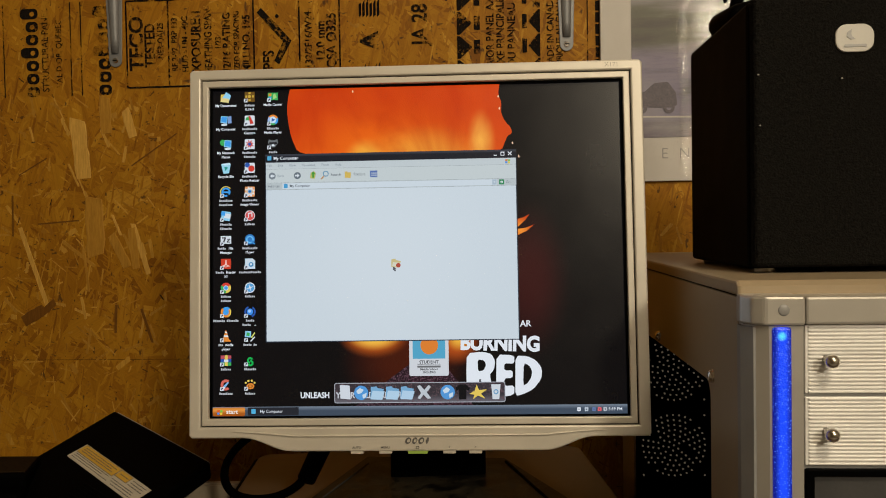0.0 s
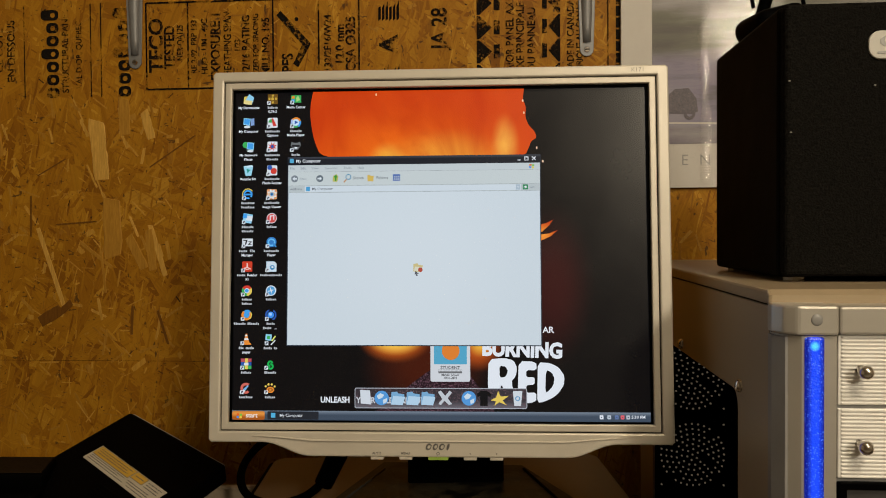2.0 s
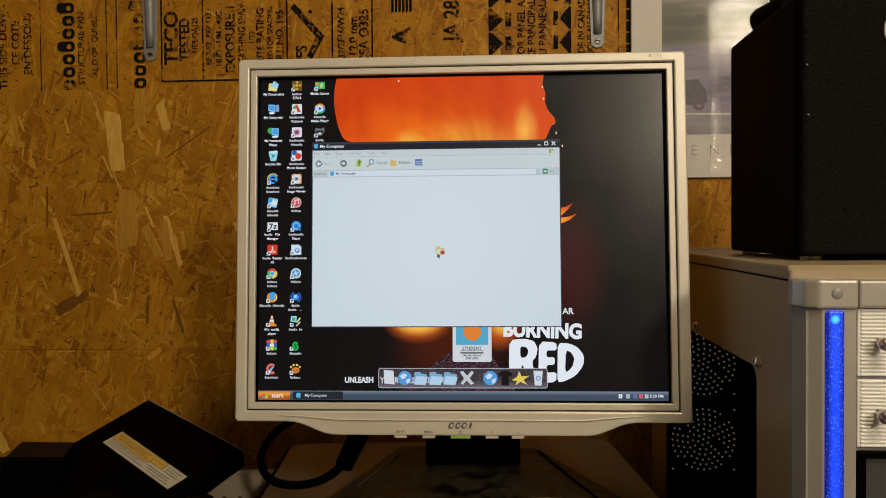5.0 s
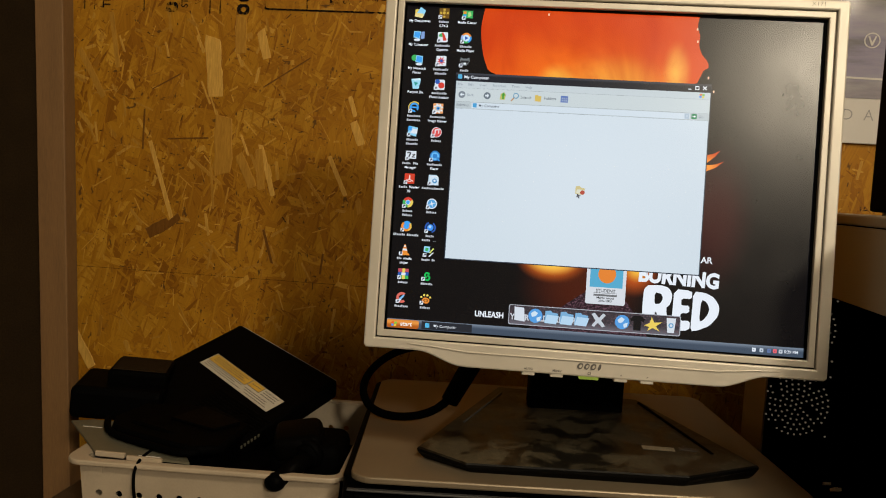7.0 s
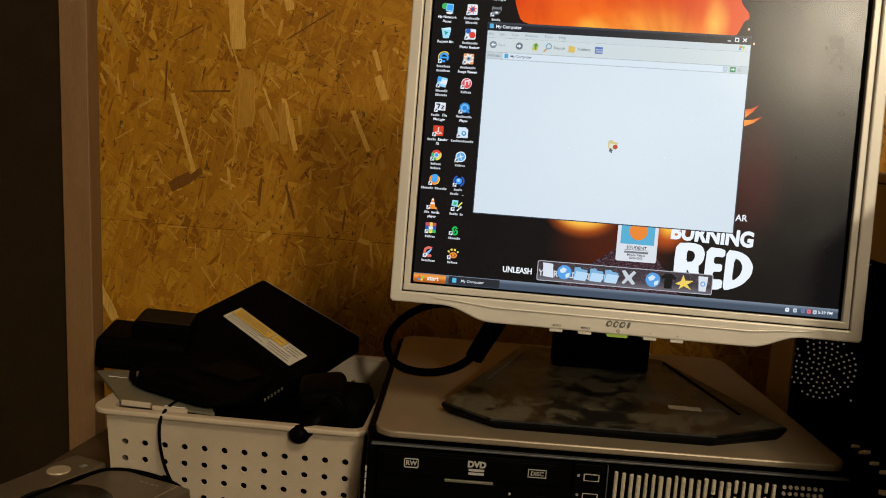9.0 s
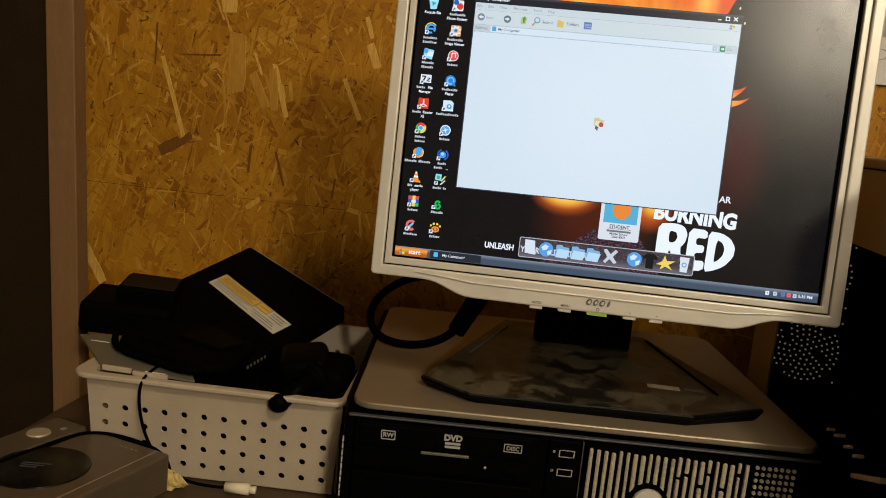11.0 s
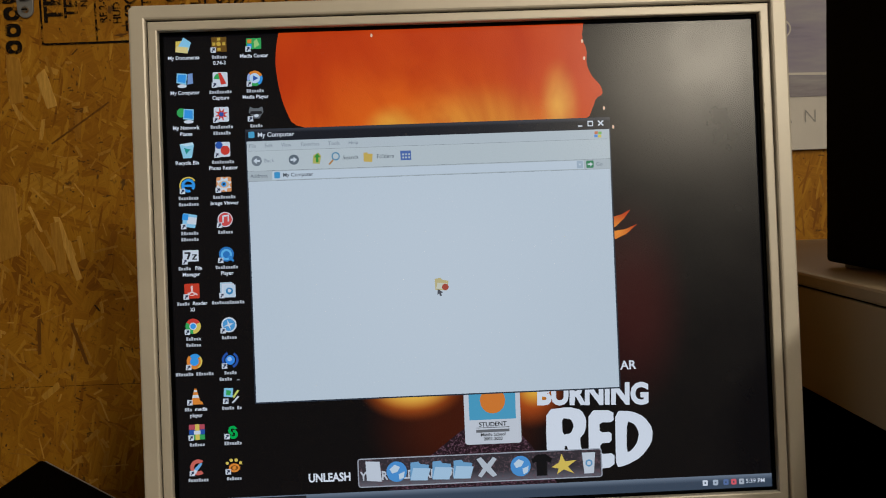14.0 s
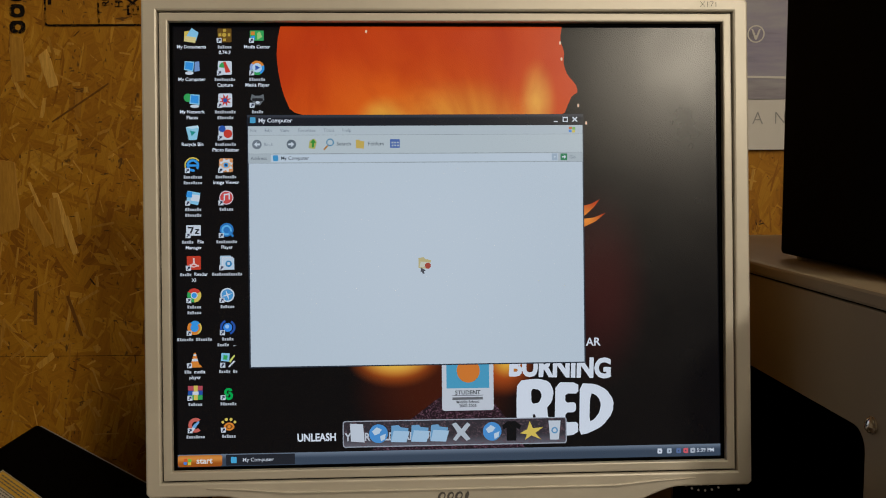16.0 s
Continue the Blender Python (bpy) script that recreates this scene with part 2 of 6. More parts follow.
PALE_PRINT = mat("pale_print", (0.32, 0.31, 0.285), 0.6, 0.0, 0.1, 60, 0.0)
PINE = mat("raw_pine", (0.158, 0.083, 0.028), 0.62, 0.0, 0.22, 14, 0.15, 160, stretch=(6, 6, 0.5))
HARDBOARD = mat("dark_brown_hardboard", (0.0185, 0.0115, 0.0053), 0.82, 0.0, 0.3, 22, 0.2, 500, spec=0.1)
DESK = mat("worn_brown_wood", (0.052, 0.030, 0.013), 0.55, 0.0, 0.25, 10, 0.12, 220, stretch=(0.6, 6, 6))
PLASTER = mat("painted_plaster", (0.42, 0.38, 0.31), 0.85, 0.0, 0.08, 6, 0.15, 200)
CONCRETE = mat("concrete", (0.28, 0.26, 0.23), 0.8, 0.0, 0.2, 5, 0.2, 120)
DULL_TIN = mat("dull_tin", (0.14, 0.134, 0.095), 0.45, 0.3, 0.2, 40, 0.05, 500)
DEVICE = mat("silver_lacquer", (0.115, 0.084, 0.052), 0.36, 0.35, 0.22, 22, 0.04, 700)
LID = mat("smoked_lid", (0.0030, 0.0030, 0.0026), 0.22, 0.0, 0.3, 40, 0.02, 600, dust=0.25, dust_colour=(0.06, 0.055, 0.035), spec=0.3)
DRIVE_BLACK = mat("satin_black_plastic", (0.0014, 0.0013, 0.0012), 0.42, 0.0, 0.25, 30, 0.05, 700, spec=0.1)
SLATE = mat("dark_grey_plastic", (0.05, 0.05, 0.052), 0.5, 0.0, 0.15, 30, 0.05, 600)
POSTER_PAPER = mat("poster_paper", (0.58, 0.56, 0.535), 0.7, 0.0, 0.06, 12, 0.05, 500)
POSTER_DARK = mat("dark_poster_print", (0.125, 0.112, 0.138), 0.6, 0.0, 0.3, 90, 0.0)
SLAT = mat("dusty_grille_bar", (0.36, 0.315, 0.225), 0.8, 0.0, 0.3, 90, 0.3, 500)


# ---- building helpers ----
def box(bm, x0, x1, y0, y1, z0, z1, bevel=0.0, seg=2):
    made = bmesh.ops.create_cube(bm, size=1, matrix=Matrix.Translation(((x0 + x1) / 2, (y0 + y1) / 2, (z0 + z1) / 2)) @ Matrix.Diagonal((abs(x1 - x0), abs(y1 - y0), abs(z1 - z0), 1)))
    if bevel:
        edges = list({e for v in made["verts"] for e in v.link_edges})
        bmesh.ops.bevel(bm, geom=edges, offset=bevel, segments=seg, profile=0.5, affect="EDGES")
    return bm


def boxed(*args, **more):
    return box(bmesh.new(), *args, **more)


def rod(bm, a, b, r0, r1=None, sides=20):
    a, b = Vector(a), Vector(b)
    turn = (b - a).to_track_quat("Z", "Y").to_matrix().to_4x4()
    bmesh.ops.create_cone(bm, cap_ends=True, segments=sides, radius1=r0, radius2=r0 if r1 is None else r1, depth=(b - a).length, matrix=Matrix.Translation((a + b) / 2) @ turn)
    return bm


def ball(bm, at, size, sub=3):
    bmesh.ops.create_icosphere(bm, subdivisions=sub, radius=1, matrix=Matrix.Translation(at) @ Matrix.Diagonal((*size, 1)))
    return bm


def grown(curve):
    """The mesh of a curve or text."""
    ob = new("shape", curve)
    me = bpy.data.meshes.new_from_object(ob.evaluated_get(bpy.context.evaluated_depsgraph_get()))
    bpy.data.objects.remove(ob)
    return me


def plate(outlines, y0, y1, bevel=0.0):
    """A plate in the x-z plane from closed outlines, inner ones cut as holes, from y0 to y1."""
    c = bpy.data.curves.new("outline", "CURVE")
    c.dimensions, c.fill_mode = "2D", "BOTH"
    c.extrude, c.bevel_depth, c.bevel_resolution = abs(y1 - y0) / 2 - bevel, bevel, 1
    c.offset = -bevel
    for pts in outlines:
        s = c.splines.new("POLY")
        s.points.add(len(pts) - 1)
        for p, (x, z) in zip(s.points, pts):
            p.co = (x, z, 0, 1)
        s.use_cyclic_u = True
    me = grown(c)
    me.transform(Matrix.Translation((0, (y0 + y1) / 2, 0)) @ Matrix.Rotation(math.pi / 2, 4, "X"))
    return me


def cable(points, radius):
    c = bpy.data.curves.new("line", "CURVE")
    c.dimensions, c.bevel_depth, c.bevel_resolution, c.resolution_u, c.use_fill_caps = "3D", radius, 3, 10, True
    s = c.splines.new("NURBS")
    s.points.add(len(points) - 1)
    for p, at in zip(s.points, points):
        p.co = (*at, 1)
    s.use_endpoint_u, s.order_u = True, 4
    return grown(c)


def words(text, size, fat=0.0, deep=0.0, squeeze=1.0, align="CENTER"):
    """Lettering in the x-z plane, facing -y."""
    c = bpy.data.curves.new("words", "FONT")
    c.body, c.size, c.offset, c.extrude, c.align_x, c.align_y = text, size, fat, deep, align, "CENTER"
    c.resolution_u = 3
    me = grown(c)
    me.transform(Matrix.Diagonal((squeeze, 1, 1, 1)))
    me.transform(Matrix.Rotation(math.pi / 2, 4, "X"))
    return me


def rounded(x0, x1, z0, z1, r, n=5):
    out = []
    for cx, cz, a in ((x1 - r, z0 + r, -90), (x1 - r, z1 - r, 0), (x0 + r, z1 - r, 90), (x0 + r, z0 + r, 180)):
        out += [(cx + r * math.cos(radians(a + 90 * k / n)), cz + r * math.sin(radians(a + 90 * k / n))) for k in range(n + 1)]
    return out


def ring(cx, cz, r, n=12, rz=None):
    return [(cx + r * math.cos(math.tau * k / n), cz + (rz or r) * math.sin(math.tau * k / n)) for k in range(n)]


def rect(x0, x1, z0, z1):
    return [(x0, z0), (x1, z0), (x1, z1), (x0, z1)]


def part(name, shape, material, parent, label="", at=None, smooth=False, kind=""):
    """Links a bmesh or mesh as one object under a thing or a part."""
    if isinstance(shape, bmesh.types.BMesh):
        me = bpy.data.meshes.new(name)
        shape.to_mesh(me)
        shape.free()
    else:
        me = shape
        me.name = name
    me.materials.clear()
    me.materials.append(material)
    if smooth:
        me.shade_smooth()
    else:
        me.shade_flat()
    ob = new(name, me)
    if parent:
        ob.parent = parent
    if at is not None:
        ob.matrix_local = at
    return tagged(ob, label, kind=kind)


def thing(name, label, category, at=None, group=""):
    ob = new(name)
    ob.empty_display_size = 0.05
    if at is not None:
        ob.matrix_world = at
    return tagged(ob, label, category, group)


def setting(name, shape, material, label="", category=""):
    return tagged(part(name, shape, material, None), label, category, kind="structure")


# ---- the room ----
WALL = 0.462
DESK_Z = 0.764
wall = setting("wall_north", boxed(-1.9, 2.3, WALL, WALL + 0.012, 0.0, 2.5), OSB, "unpainted strand board wall stamped with black mill marks", "wall")
# unseen shell round the desk corner, added to bounce the lamps' light
setting("wall_south", boxed(-1.9, 2.3, -3.12, -3.0, 0.0, 2.5), PLASTER)
setting("wall_west", boxed(-2.0, -1.9, -3.0, WALL + 0.012, 0.0, 2.5), PLASTER)
setting("wall_east", boxed(2.3, 2.4, -3.0, WALL + 0.012, 0.0, 2.5), PLASTER)
setting("floor", boxed(-2.0, 2.4, -3.12, 0.5, -0.1, 0.0), CONCRETE)
setting("ceiling", boxed(-2.0, 2.4, -3.12, 0.5, 2.5, 2.6), PLASTER)
part("panel_joint", boxed(-1.9, 2.3, WALL - 0.0003, WALL + 0.001, 0.9723, 0.9729), mat("brown_joint", (0.085, 0.040, 0.010), 0.9, 0.0, 0.6, 40, 0.3, 300, spec=0.1), wall)

# the second fixture is added, out of view, to carry the fill light
for name, label, at, drop in (("pendant_lamp", "pendant lamp with a warm bulb hanging from the ceiling", LAMP, 2.5 - LAMP.z - 0.03), ("fill_lamp", "added ceiling mount of the unseen fill lamp", LAMP_2, 0.06)):
    ob = thing(name, label, "lamp", Matrix.Translation((at.x, at.y, 2.5)))
    bm = bmesh.new()
    part("ceiling_rose", rod(bm, (0, 0, 0), (0, 0, -0.025), 0.05), PLASTER, ob)
    bm = bmesh.new()
    part("stem", rod(bm, (0, 0, -0.025), (0, 0, -drop), 0.008), BLACK, ob)


# strands pressed into the wall's face, the larger ones lying a little proud
def strand(bm, x, z, long, wide, angle, thick, wobble=0.14):
    c, s = math.cos(angle), math.sin(angle)
    n = 9
    left, right = [], []
    for k in range(n):
        u = (k / (n - 1) - 0.5) * long
        w = wide * 0.5 * (0.9 if k in (0, n - 1) else 1)
        left.append((u + random.uniform(-0.3, 0.3) * wide * (k in (0, n - 1)), -w * (1 + random.uniform(-wobble, wobble))))
        right.append((u + random.uniform(-0.3, 0.3) * wide * (k in (0, n - 1)), w * (1 + random.uniform(-wobble, wobble))))
    loop = left + right[::-1]
    low = [bm.verts.new((x + u * s + v * c, WALL + 0.0002, z + u * c - v * s)) for u, v in loop]
    high = [bm.verts.new((x + u * 0.985 * s + v * 0.9 * c, WALL - thick, z + u * 0.985 * c - v * 0.9 * s)) for u, v in loop]
    m = len(loop)
    for k in range(m):
        bm.faces.new((low[k], low[(k + 1) % m], high[(k + 1) % m], high[k]))
    for k in range(n - 1):
        bm.faces.new((high[k], high[k + 1], high[m - 2 - k], high[m - 1 - k]))


def strand_material(name, low, high):
    m, t, p = nodes_of(name)
    g = node(t, "ShaderNodeNewGeometry")
    place = node(t, "ShaderNodeTexCoord").outputs["Object"]
    n = node(t, "ShaderNodeTexNoise", (("Scale", 1.0), ("Detail", 5.0), ("Roughness", 0.65)))
    s = node(t, "ShaderNodeVectorMath", ((1, (520, 1, 60)),), operation="MULTIPLY")
    t.links.new(place, s.inputs[0])
    t.links.new(s.outputs[0], n.inputs["Vector"])
    tone = mixed(t, g.outputs["Random Per Island"], low, high)
    tone = mixed(t, 1.0, tone, mixed(t, ramp(t, n.outputs[0], 0.3, 0.7), (0.72, 0.68, 0.62), (1.1, 1.1, 1.1)), "MULTIPLY")
    t.links.new(tone, p.inputs["Base Color"])
    p.inputs["Roughness"].default_value = 0.58
    p.inputs["Specular IOR Level"].default_value = 0.16
    return m


STRAND = strand_material("strand_wood", (0.27, 0.110, 0.006), (0.55, 0.310, 0.042))
STRAND_PALE = strand_material("pale_strand_wood", (0.53, 0.300, 0.048), (0.66, 0.405, 0.090))
STRAND_BROWN = strand_material("brown_strand_wood", (0.135, 0.055, 0.007), (0.190, 0.080, 0.010))
STRAND_DARK = strand_material("dark_strand_wood", (0.030, 0.013, 0.004), (0.11, 0.046, 0.009))
rng = random.Random(7)
bm = bmesh.new()
random.seed(11)
for _ in range(2300):
    x, z = rng.uniform(-1.0, 0.62), rng.uniform(0.78, 1.62)
    if 1.34 < z < 1.49 and rng.random() < 0.6:
        continue
    long = 0.006 + 0.028 * rng.random() ** 2
    strand(bm, x, z, long, rng.uniform(0.0007, 0.0028) if rng.random() < 0.85 else rng.uniform(0.003, 0.008), rng.gauss(0, 0.6) if rng.random() < 0.7 else rng.gauss(1.4, 0.4), rng.uniform(0.00015, 0.0004))
part("strand_layer", bm, STRAND, wall, "small loose strands of wood", kind="stuff")
bm = bmesh.new()
for _ in range(1500):
    x, z = rng.uniform(-1.0, 0.62), rng.uniform(0.78, 1.62)
    if noise.noise((x * 9, z * 9, 0)) < rng.uniform(-0.5, 0.3):
        continue
    strand(bm, x, z, 0.001 + 0.009 * rng.random() ** 3, rng.uniform(0.0004, 0.0019), rng.uniform(-1.6, 1.6), 0.00045)
part("dark_chip_layer", bm, STRAND_DARK, wall, "dark chips and gaps between strands", kind="stuff")
bm = bmesh.new()
for _ in range(420):
    x, z = rng.uniform(-0.80, 0.40), rng.uniform(0.86, 1.36)
    if noise.noise((x * 7 + 3, z * 7, 1)) < rng.uniform(-0.45, 0.25):
        continue
    strand(bm, x, z, rng.uniform(0.008, 0.038), rng.uniform(0.0012, 0.0048), rng.gauss(-0.35, 0.45) if rng.random() < 0.8 else rng.gauss(1.2, 0.3), rng.uniform(0.0004, 0.00048), 0.25)
part("light_strand_layer", bm, strand_material("light_strand_wood", (0.36, 0.175, 0.016), (0.56, 0.325, 0.055)), wall, "light slivers of wood", kind="stuff")
for k, (x, z, long, wide, angle, tone) in enumerate(((-0.593, 1.104, 0.12, 0.0066, -0.32, STRAND_PALE), (-0.52, 1.272, 0.085, 0.0238, -0.1, STRAND_PALE), (-0.333, 1.126, 0.061, 0.0064, -0.44, STRAND_PALE), (-0.307, 1.186, 0.032, 0.0118, -0.38, STRAND_PALE), (-0.316, 1.224, 0.032, 0.0064, -0.32, STRAND_PALE), (-0.704, 1.255, 0.075, 0.0096, -0.52, STRAND), (-0.709, 0.853, 0.067, 0.0148, -0.53, STRAND_PALE), (-0.448, 1.305, 0.042, 0.0125, -0.27, STRAND_PALE), (-0.47, 1.162, 0.031, 0.0034, -0.39, STRAND_PALE), (-0.436, 1.128, 0.076, 0.0075, -0.29, STRAND_PALE), (-0.502, 1.164, 0.087, 0.027, -0.02, STRAND), (-0.446, 1.13, 0.06, 0.0118, -0.1, STRAND), (-0.466, 1.124, 0.051, 0.0137, -0.46, STRAND), (-0.528, 1.124, 0.06, 0.005, -0.9, STRAND), (-0.364, 1.102, 0.041, 0.0044, -0.65, STRAND), (-0.516, 1.098, 0.058, 0.0034, -0.09, STRAND), (-0.67, 1.304, 0.08, 0.0074, -0.16, STRAND), (-0.482, 1.318, 0.05, 0.0165, -0.03, STRAND), (-0.596, 1.036, 0.040, 0.017, 1.05, STRAND_BROWN), (-0.574, 1.047, 0.026, 0.010, 0.85, STRAND_BROWN), (-0.413, 1.267, 0.080, 0.0018, 0.99, STRAND_BROWN), (-0.622, 1.178, 0.058, 0.0028, 0.02, STRAND_BROWN), (-0.475, 1.03, 0.04, 0.004, 0.05, STRAND_BROWN), (-0.590, 1.247, 0.048, 0.0017, 1.06, STRAND_BROWN), (-0.555, 1.168, 0.06, 0.0022, 1.5, STRAND_BROWN), (-0.35, 1, 0.03, 0.003, 0.1, STRAND_BROWN), (-0.43, 1.02, 0.05, 0.004, -0.3, STRAND_BROWN))):
    bm = bmesh.new()
    strand(bm, x, z, long, wide, angle, 0.0005 + 0.00002 * k, 0.08)
    part("wood_strand", bm, tone, wall)


# mill stamp on the board, lettered upwards
def stamp(text, x, z, size, fat=0.0, squeeze=1.0):
    part("stamp_lettering", words(text, size, fat, 0.0, squeeze), INK, wall, at=Matrix.Translation((x, WALL - 0.0009, z)) @ Matrix.Rotation(-math.pi / 2, 4, "Y"))


def stamp_shape(outlines):
    part("stamp_mark", plate(outlines, WALL - 0.0009, WALL - 0.0006), INK, wall)


for text, x, z, size, fat, squeeze in (
        ("THIS SIDE DOWN", -0.683, 1.409, 0.0165, 0.0003, 0.93), ("CE COTE", -0.664, 1.414, 0.0165, 0.0003, 0.93), ("EN DESSOUS", -0.646, 1.412, 0.0165, 0.0003, 0.93),
        ("STRUCTURAL PANEL", -0.566, 1.410, 0.0135, 0.0002, 0.92), ("VAL D OR, QUEBEC", -0.546, 1.405, 0.0120, 0.0002, 0.9),
        ("TECO", -0.433, 1.415, 0.0285, 0.0008, 1.0), ("TESTED", -0.414, 1.412, 0.0205, 0.0006, 0.86), ("NER-QA125", -0.399, 1.418, 0.0120, 0.0003, 0.8),
        ("RE 2-92  PRP 133", -0.379, 1.412, 0.0115, 0.0003, 0.9), ("HUD - UM - 40C", -0.364, 1.412, 0.0120, 0.0003, 0.9), ("EXPOSURE 1", -0.348, 1.412, 0.0190, 0.0005, 0.9), ("SHEATHING SPAN", -0.331, 1.412, 0.0150, 0.0003, 0.78), ("1/23", -0.317, 1.412, 0.0110, 0.0003, 0.9),
        ("32/16 RATING", -0.305, 1.412, 0.0150, 0.0004, 0.9), ("SIZED FOR SPACING", -0.291, 1.412, 0.0110, 0.0003, 0.86), ("MILL NO. 195", -0.277, 1.410, 0.0150, 0.0004, 0.9),
        ("PFS", -0.246, 1.386, 0.0215, 0.0006, 0.85), ("132/2F16/W24", -0.190, 1.412, 0.0135, 0.0003, 0.95), ("12.0 mm", -0.173, 1.410, 0.0165, 0.0005, 0.95), ("CSA O325", -0.158, 1.410, 0.0190, 0.0005, 0.9),
        ("A", -0.105, 1.408, 0.034, 0.0012, 1.0), ("JA 28", -0.036, 1.428, 0.0300, 0.0006, 0.85), ("02", -0.036, 1.356, 0.0240, 0.0006, 0.85),
        ("MAJOR PANEL AXIS", 0.059, 1.414, 0.0150, 0.0003, 0.86), ("AXE PRINCIPALE", 0.073, 1.412, 0.0150, 0.0003, 0.86), ("DU PANNEAU", 0.088, 1.410, 0.0150, 0.0003, 0.9),
        ("MADE IN CANADA", 0.140, 1.412, 0.0130, 0.0003, 0.9), ("FABRIQUE AU CANADA", 0.152, 1.412, 0.0120, 0.0003, 0.86), ("MADE IN CANADA", -0.739, 1.412, 0.0120, 0.0003, 0.9), ("FABRIQUE AU CANADA", -0.727, 1.412, 0.0110, 0.0003, 0.86)):
    stamp(text, x, z, size, fat, squeeze)
# ruled lines and boxes
for x, w in ((-0.717, 0.0012), (-0.702, 0.0012), (-0.627, 0.0014), (-0.529, 0.0015), (-0.514, 0.0015), (0.189, 0.0014)):
    stamp_shape([rect(x - w / 2, x + w / 2, 1.345, 1.476)])
for x in (-0.448, -0.388, -0.267, -0.203, -0.147):
    stamp_shape([rect(x - 0.0011, x + 0.0011, 1.354, 1.474)])
for z in (1.354, 1.474):
    stamp_shape([rect(-0.448, -0.147, z - 0.0012, z + 0.0012)])
for k in range(9):
    stamp_shape([rect(0.1995, 0.2045, 1.345 + 0.0155 * k, 1.345 + 0.0155 * k + 0.013)])
# tick beside the agency mark
stamp_shape([[(-0.262, 1.452), (-0.256, 1.458), (-0.214, 1.412), (-0.232, 1.380), (-0.239, 1.385), (-0.226, 1.411)]])
stamp_shape([ring(-0.234, 1.446, 0.0028)])
# maker's mark, kept as plain bars
for x0 in (-0.602, -0.497):
    for k in range(7):
        z = 1.345 + 0.0182 * k
        tall = k in (3, 6)
        stamp_shape([rounded(x0 + (0 if tall else 0.008), x0 + 0.026, z, z + 0.0145, 0.006), ring(x0 + 0.0175, z + 0.007, 0.0036)])


# direction arrows: black blocks with bare arrow heads
def arrow_block(x0, x1):
    """x0 is the side to which the bare arrows point."""
    w, p = x1 - x0, 0.0325
    for k in range(4):
        z = 1.346 + p * k
        stamp_shape([[(x0, z + 0.001), (x0 + w * 0.12, z + 0.001), (x0 + w * 0.66, z + p * 0.5), (x0 + w * 0.12, z + p - 0.001), (x0, z + p - 0.001)]])
        stamp_shape([[(x0 + w * 0.74, z + p * 0.22), (x1, z + p * 0.2), (x1, z + p * 0.8), (x0 + w * 0.74, z + p * 0.78)]])


arrow_block(0.014, 0.045)
arrow_block(0.126, 0.102)
arrow_block(-0.757, -0.786)
for z in (1.353, 1.44):
    for k in range(6):
        stamp_shape([[(-0.12 + 0.005 * k, z), (-0.1165 + 0.005 * k, z + 0.003), (-0.1165 + 0.005 * k, z + 0.02 + 0.004 * (k % 3)), (-0.12 + 0.005 * k, z + 0.018)]])

desk = thing("desk", "worn brown wooden desk against the board wall", "desk")
part("desktop", boxed(-0.548, 1.1, -0.42, WALL - 0.002, DESK_Z - 0.03, DESK_Z, bevel=0.004), DESK, desk)
for x in (-0.515, 1.05):
    for y in (-0.37, 0.40):
        part("leg", boxed(x - 0.025, x + 0.025, y - 0.025, y + 0.025, 0.0, DESK_Z - 0.03, bevel=0.003), DESK, desk)


# ---- shelf brackets on the wall ----
def shelf_bracket(x, z):
    ob = thing("shelf_bracket", "grey stamped steel shelf bracket screwed to the wall", "bracket", Matrix.Translation((x, WALL, z)), "shelf brackets on the wall")
    outline = [(0.009 * math.sin(math.pi * k / 8 - math.pi / 2), -0.008 - 0.009 * math.cos(math.pi * k / 8 - math.pi / 2) + 0.012) for k in range(9)]
    part("back_flange", plate([outline + [(0.0165, 0.24), (-0.0165, 0.24)]], -0.0025, -0.0003, 0.0006), ZINC, ob)
    bm = bmesh.new()
    rows = []
    for k in range(13):
        f = k / 12
        z0, w, d = 0.014 + 0.226 * f, 0.0055 + 0.0080 * f, 0.0045 + 0.009 * f
        rows.append([bm.verts.new((w * math.cos(math.pi * j / 8), -0.002 - d * math.sin(math.pi * j / 8), z0)) for j in range(9)])
    for a, b in zip(rows, rows[1:]):
        for j in range(8):
            bm.faces.new((a[j], a[j + 1], b[j + 1], b[j]))
    bm.faces.new(rows[0])
    bmesh.ops.recalc_face_normals(bm, faces=bm.faces)
    part("rib", bm, ZINC, ob, smooth=True)
    bm = bmesh.new()
    rod(bm, (0, -0.0025, 0.004), (0, -0.0045, 0.004), 0.0042, 0.003)
    screw = part("screw", bm, CHROME, ob)
    part("slot", boxed(-0.003, 0.003, -0.0049, -0.0044, 0.0034, 0.0046), BLACK, screw)
    return ob


shelf_bracket(-0.464, 1.388)
shelf_bracket(0.161, 1.390)


